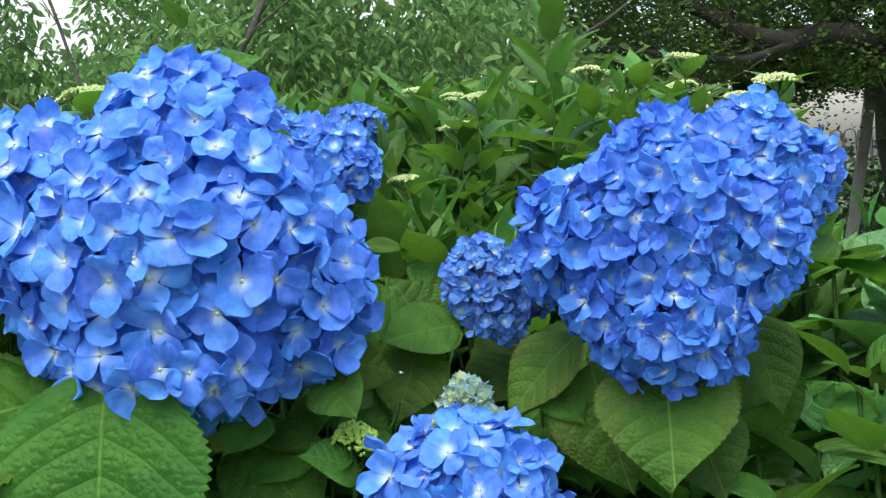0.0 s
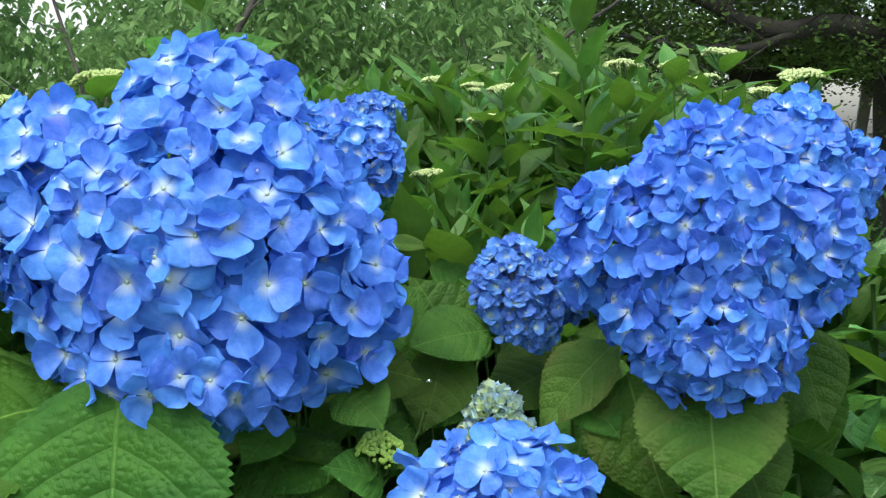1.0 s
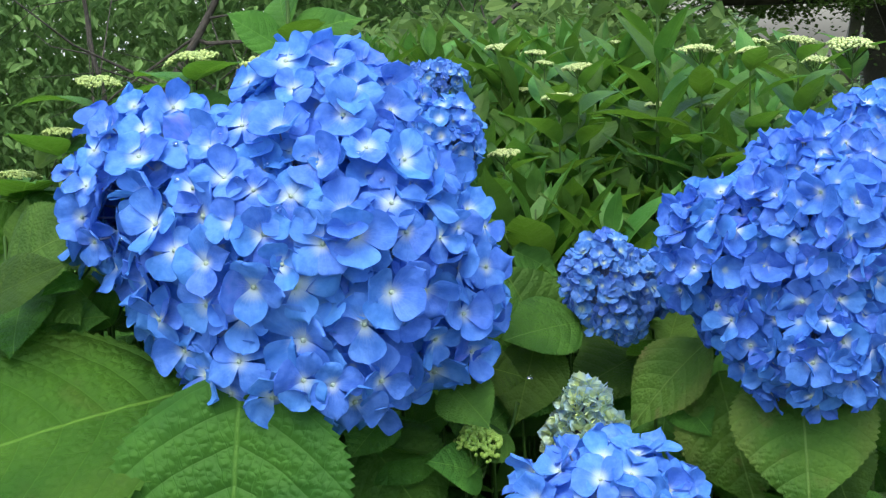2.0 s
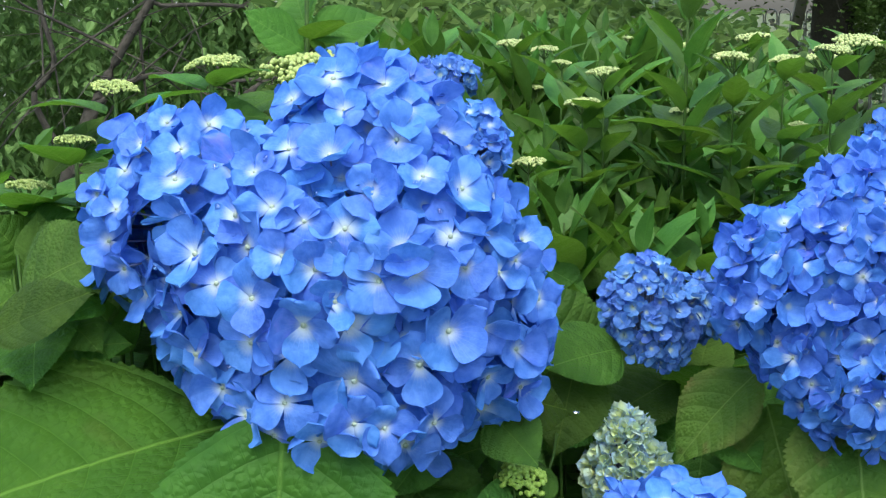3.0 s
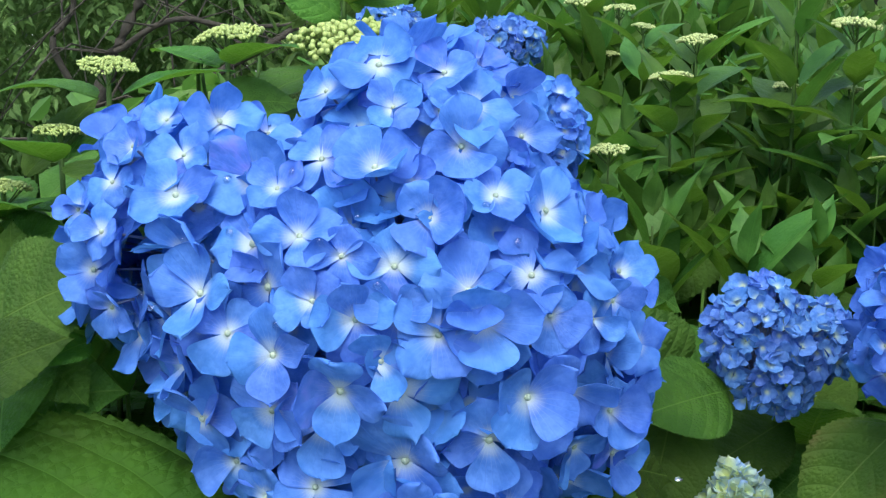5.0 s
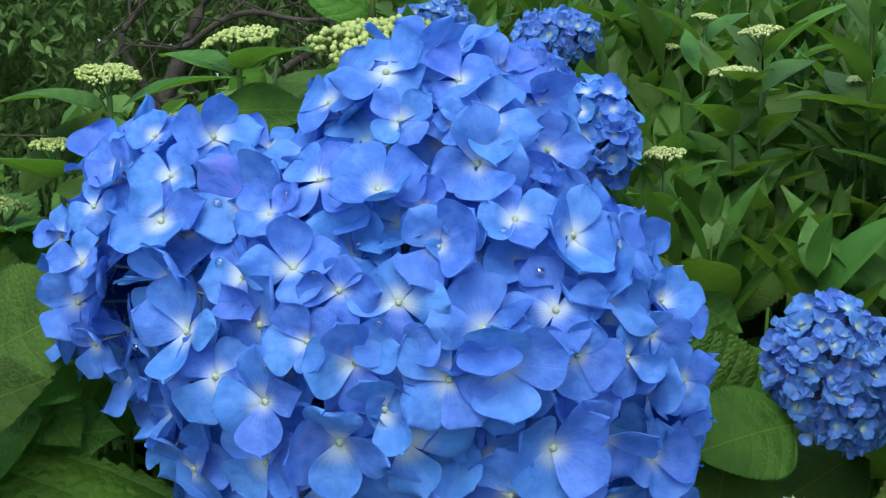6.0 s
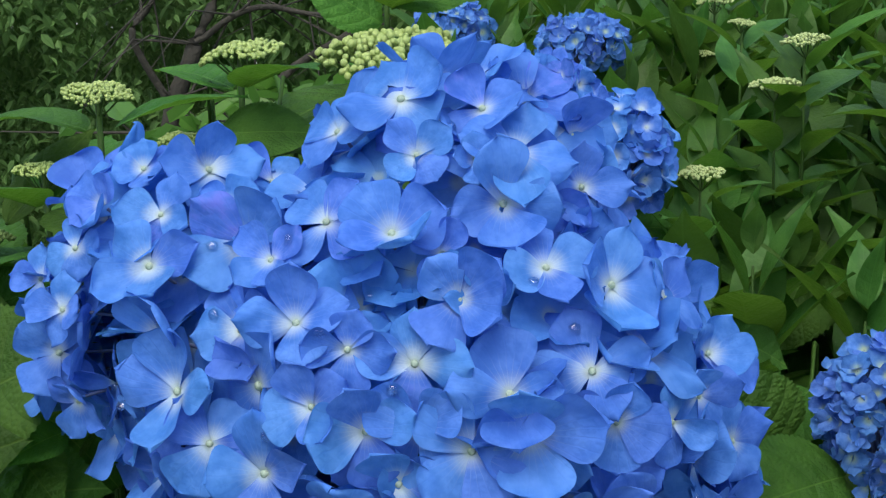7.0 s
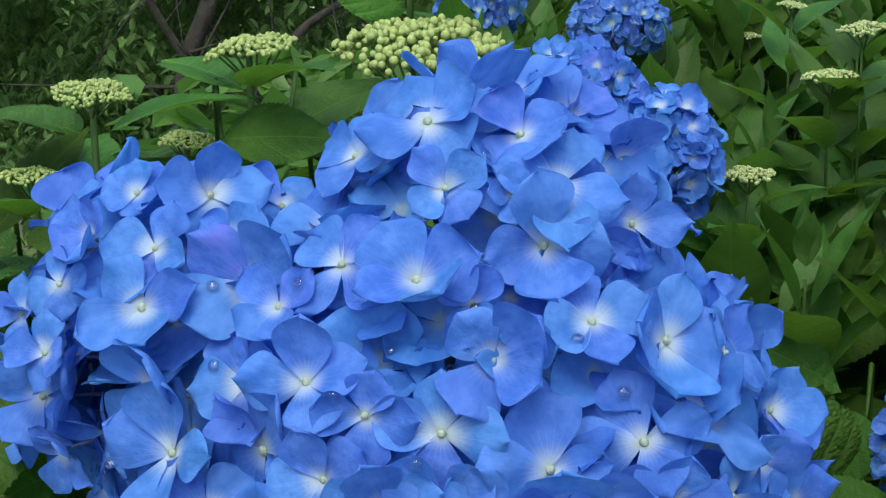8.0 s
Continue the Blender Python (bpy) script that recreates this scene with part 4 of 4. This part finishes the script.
dark_tree = shoot_root("tree", 0.94, 4.56, "dark spreading tree with heavy crooked limbs", "tree", "")
branches(dark_tree, [
    ("trunk", [(0.94, 4.56, 0), (0.95, 4.57, 0.8), (0.915, 4.55, 1.45), (0.925, 4.54, 1.9), (0.90, 4.52, 2.3)], 0.075, 0.055),
    ("limb", [(0.915, 4.54, 1.55), (0.80, 4.22, 1.630), (0.689, 4.15, 1.652), (0.566, 4.15, 1.650), (0.429, 4.15, 1.682), (0.371, 4.15, 1.730), (0.25, 4.15, 1.796), (0.05, 4.15, 1.90)], 0.036, 0.016),
    ("limb", [(0.60, 4.15, 1.645), (0.45, 4.10, 1.604), (0.313, 4.10, 1.613), (0.176, 4.10, 1.645), (0.037, 4.10, 1.679)], 0.013, 0.005),
    ("limb", [(0.92, 4.53, 1.75), (0.80, 4.40, 1.80), (0.58, 4.30, 1.86), (0.35, 4.25, 2.0)], 0.035, 0.014),
], 15, 43)


def right_crown(rg):
    p = Vector((rg.uniform(-0.5, 2.1), rg.uniform(3.6, 5.4), rg.uniform(1.20, 2.05) if rg.random() < 0.86 else rg.uniform(2.05, 2.7)))
    if abs((p.x - 0.92) / 1.42) ** 2.8 + abs((p.y - 4.5) / 0.95) ** 2.8 + abs((p.z - 1.8) / 0.95) ** 2.8 > 1 + 0.25 * noise.noise(p * 4.0):
        return None
    if p.z < 1.52 + 0.10 * noise.noise(p * 2.0) - (0.16 if rg.random() < 0.05 and 0.3 < p.x < 0.85 else 0.0) - 0.16 * max(0.0, 0.6 - p.x) - min(0.30, 3.0 * max(0.0, p.x - 0.90 + 0.05 * (4.5 - p.y))) or noise.noise(p * 5.0) + 0.5 * noise.noise(p * 13.0) + 0.9 * min(0.0, noise.noise(Vector((6.5 * p.x, 0.5 * p.y, 6.5 * p.z))) + 0.12) < -0.20 + 0.2 * rg.random():
        return None
    if p.y < 4.09 and p.z < 1.80 + 0.25 * noise.noise(p * 3.1) and rg.random() < 0.93:
        return None
    if 0.22 < p.x < 0.66 and p.y < 4.9 and p.z < 1.575:
        return None
    return p - dark_tree.location


tagged(child("crown", crown_mesh(53, 270000, right_crown, 0.0165, CROWN_DARK, 0.3, 0.38, True), dark_tree), kind="stuff")


# ---- a leafy shrub behind the green bush, and a glowing sheet for the sky beyond the trees ----
def shrub_place(rg):
    p = Vector((rg.uniform(-0.42, 0.34), rg.uniform(1.85, 2.3), rg.uniform(0.0, 1.0) ** 0.5 * 1.52))
    if p.z > 1.47 + 0.09 * noise.noise(p * 5) - max(0.0, p.x - 0.1) * 0.5 or noise.noise(p * 9) < -0.22 or ((p.x + 0.04) / 0.40) ** 2 + ((p.y - 2.08) / 0.26) ** 2 > 1 + 0.4 * noise.noise(p * 6):
        return None
    return p


# self-lit pale sheet, added so gaps in the leaves show white like sky
sky_sheet = Nodes("glowing_sky_sheet")
sky_sheet.bsdf.inputs["Emission Strength"].default_value = 1.0
sky_sheet.put(sky_sheet.bsdf.inputs["Emission Color"], sky_sheet.mix(sky_sheet.noise(0.3, 2.0), (0.80, 0.84, 0.88, 1), (0.62, 0.68, 0.68, 1)))
sky_sheet = sky_sheet.finish((0.1, 0.1, 0.1, 1), 1.0, gloss=0.0)
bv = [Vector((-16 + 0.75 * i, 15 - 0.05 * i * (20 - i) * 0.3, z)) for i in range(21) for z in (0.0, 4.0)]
tagged(new("backdrop", mesh_of("backdrop", bv, [(2 * i, 2 * i + 2, 2 * i + 3, 2 * i + 1) for i in range(20)], sky_sheet)), "glowing pale sheet standing in for the overcast sky beyond the tree", "backdrop", kind="structure")
tagged(new("shrub", crown_mesh(60, 15000, shrub_place, 0.030, CROWN_DARK, 0.3, 0.28)), "leafy green shrub behind the hydrangea bush", "shrub", kind="stuff")


# ---- inner foliage that fills the bushes from the ground up ----
def bush_place(rg):
    p = Vector((rg.uniform(-0.45, 0.62), rg.uniform(0.93, 1.42), rg.uniform(0.0, 1.0) ** 0.45 * 1.36))
    if p.z > 1.245 + min(0.34 * (p.y - 0.94), 0.085) - max(0.0, p.x - 0.13) * 1.1 + 0.015 * noise.noise(p * 30) or abs((p.x - 0.08) / 0.54) ** 3 + abs((p.y - 1.17) / 0.27) ** 3 > 1 + 0.4 * noise.noise(p * 9):
        return None
    return p


def under_place(rg):
    p = Vector((rg.uniform(-0.55, 0.5), rg.uniform(0.76, 0.98), rg.uniform(0.0, 1.0) ** 0.4 * 1.25))
    if p.z > 1.125 + 0.5 * (p.y - 0.76) * (0.5 if p.x > -0.1 else 1.0) + 0.02 * noise.noise(p * 20):
        return None
    return p


INNER = crown_material("inner_leaves", (0.055, 0.15, 0.022, 1), (0.115, 0.27, 0.042, 1), 0.5)
tagged(new("foliage", crown_mesh(61, 16000, bush_place, 0.036, INNER, -0.3, 0.24)), "dense green leaves inside the hydrangea bush", "foliage", kind="stuff")
tagged(new("foliage", crown_mesh(62, 6500, under_place, 0.060, INNER, 0.2, 0.36)), "dense broad green leaves low inside the hydrangea bush", "foliage", kind="stuff")


# ---- the far side: hedge, shed roof, post, rails, white roses, path ----
def hedge_place(rg):
    p = Vector((rg.uniform(-5, 5), rg.uniform(6.6, 8.2), rg.uniform(0.0, 2.4)))
    if p.z > (1.18 if p.x > 0.88 else 1.52 if p.x > 0.45 else 1.60 if p.x > -0.4 else 1.32) + 0.35 * noise.noise(Vector((p.x * 0.9, p.y * 0.6, 3.0))):
        return None
    return p


hedge = tagged(new("hedge", crown_mesh(55, 36000, hedge_place, 0.09, HEDGE, 0.1, 0.4)), "distant dark green hedge beyond the trees", "hedge", kind="stuff")


def box(name, size, m, mat, parent=None, bevel=0.004, label=""):
    bm = bmesh.new()
    bmesh.ops.create_cube(bm, size=1.0)
    for v in bm.verts:
        v.co = Vector((v.co.x * size[0], v.co.y * size[1], v.co.z * size[2]))
    bmesh.ops.bevel(bm, geom=bm.edges[:], offset=bevel, segments=2, affect="EDGES")
    me = bpy.data.meshes.new(name)
    bm.to_mesh(me), bm.free()
    me.materials.append(mat)
    return child(name, me, parent, m, label) if parent else None


shed = shoot_root("pavilion", 1.17, 5.45, "dark wooden garden pavilion with a low grey sheet roof", "pavilion", "")
box("roof", (1.75, 1.3, 0.035), pose(0.05, 0.02, 1.720, 5.2, 0, 0), ROOF, shed)
box("eave_beam", (1.62, 0.07, 0.10), pose(0.10, -0.55, 1.590), BARK, shed, label="dark stained eave beam")
box("fascia", (0.09, 0.03, 0.035), pose(-0.765, -0.62, 1.612, 0, -24, 0), ROOF_EDGE, shed, label="pale end of the fascia")
for k in range(6):
    box("rafter", (0.05, 1.2, 0.07), pose(-0.66 + 0.28 * k, 0.02, 1.66, 5.2, 0, 0), BARK, shed)
for px, py, tilt in ((-0.405, -0.5, 11.0), (0.80, -0.5, 0), (-0.72, 0.55, 0), (0.80, 0.55, 0)):
    box("post", (0.036, 0.036, 1.55), pose(px, py, 0.77, 0, tilt, 0), METAL, shed)
for k in range(4):
    box("board", (0.145, 0.02, 1.34), pose(-0.78 + 0.15 * k, 0.72, 0.67), WOOD, shed)

rails = shoot_root("hoop_fence", 1.14, 6.2, "low grey metal fence of round hoops", "fence", "")
for k in range(14):
    x = -0.19 + 0.056 * k
    pts = [(x, 0, 0), (x, 0, 1.39)]
    pts += [(x + 0.024 - 0.024 * math.cos(math.pi * q / 6), 0, 1.395 + 0.024 * math.sin(math.pi * q / 6)) for q in range(1, 6)]
    pts += [(x + 0.048, 0, 1.39), (x + 0.048, 0, 0)]
    child("hoop", mesh_of("hoop", *tube(pts, [0.0032] * len(pts), 6), METAL), rails)

rose = shoot_root("rose_bush", 0.905, 5.25, "bush covered with white roses beside the path", "rose bush", "")


def rose_place(rg):
    a, b = rg.gauss(0, 0.14), rg.gauss(0, 0.12)
    return Vector((a, b, rg.uniform(0.0, 1.34) * max(0.3, 1 - 3 * (a * a + b * b))))


tagged(child("leaves", crown_mesh(57, 7000, rose_place, 0.024, HEDGE, 0.1, 0.4), rose), kind="stuff")
rg = random.Random(59)
for _ in range(90):
    j = Joined()
    for k in range(7):
        v, f = petal_shape(rg, 4, 4, 1.05)
        m = pose(0, 0, 0, rg.uniform(15, 70), 0, 52 * k) @ Matrix.Scale(rg.uniform(0.010, 0.017), 4)
        j.add([m @ p for p in v], f)
    a = rg.uniform(-0.24, 0.24)
    child("rose", j.mesh("rose", WHITE), rose, pose(a, rg.uniform(-0.24, -0.05), rg.uniform(1.12, 1.41) - abs(a) * 0.3, rg.uniform(20, 70), 0, rg.uniform(-40, 40)))

bm = bmesh.new()
bmesh.ops.create_grid(bm, x_segments=20, y_segments=4, size=0.5)
for v in bm.verts:
    v.co = Vector((v.co.x * 8 + 3.0, v.co.y * 1.2 + 5.5 + 0.1 * math.sin(v.co.x * 9), 0.02))
me = bpy.data.meshes.new("path")
bm.to_mesh(me), bm.free()
me.materials.append(PATH)
tagged(new("path", me), "pale gravel garden path beyond the bushes", "path", kind="structure")

# ---- rain drops on the main head ----
drop = mesh_of("water_drop", *ball(0.0016, 3, 0.55), WATER)
deps = bpy.context.evaluated_depsgraph_get()
for k, az, el in [(0, -6, 42), (0, 8, 38), (0, -38, -26), (0, 33, 4), (0, -45, 32), (0, -60, 8), (1, -20, 20), (1, 25, -10), (2, 10, 10), (2, -20, -20), (3, 30, 0), (0, 20, -30), (0, 55, -5), (0, -20, 10), (0, 2, 20), (0, 14, 48), (0, -30, 50), (2, 30, 30), (1, 5, 45), (3, 60, 20), (0, -12, 30), (0, 40, 30)]:
    c1, r1 = M_LOBES[k]
    a, e = radians(az), radians(el)
    d = Vector((math.sin(a) * math.cos(e), -math.cos(a) * math.cos(e), math.sin(e)))
    p = Vector(MAIN) + Vector(c1) + Vector([x * y for x, y in zip(d, r1)])
    hit, at, nrm, _, _, _ = scene.ray_cast(deps, p + d * 0.05, -d)
    if hit:
        nrm = nrm if nrm.dot(d) > 0 else -nrm
        ob = new("water_drop", drop)
        ob.matrix_basis = Matrix.Translation(at + nrm * 0.0004) @ nrm.to_track_quat("Z", "Y").to_matrix().to_4x4()
        tagged(ob, "clear rain drop resting on a blue petal", "water drop", "rain drops")
ob = new("water_drop", drop)
ob.location = (-0.0590, 0.7675, 1.2337)
tagged(ob, "clear rain drop hanging from a leaf tip", "water drop", "rain drops")
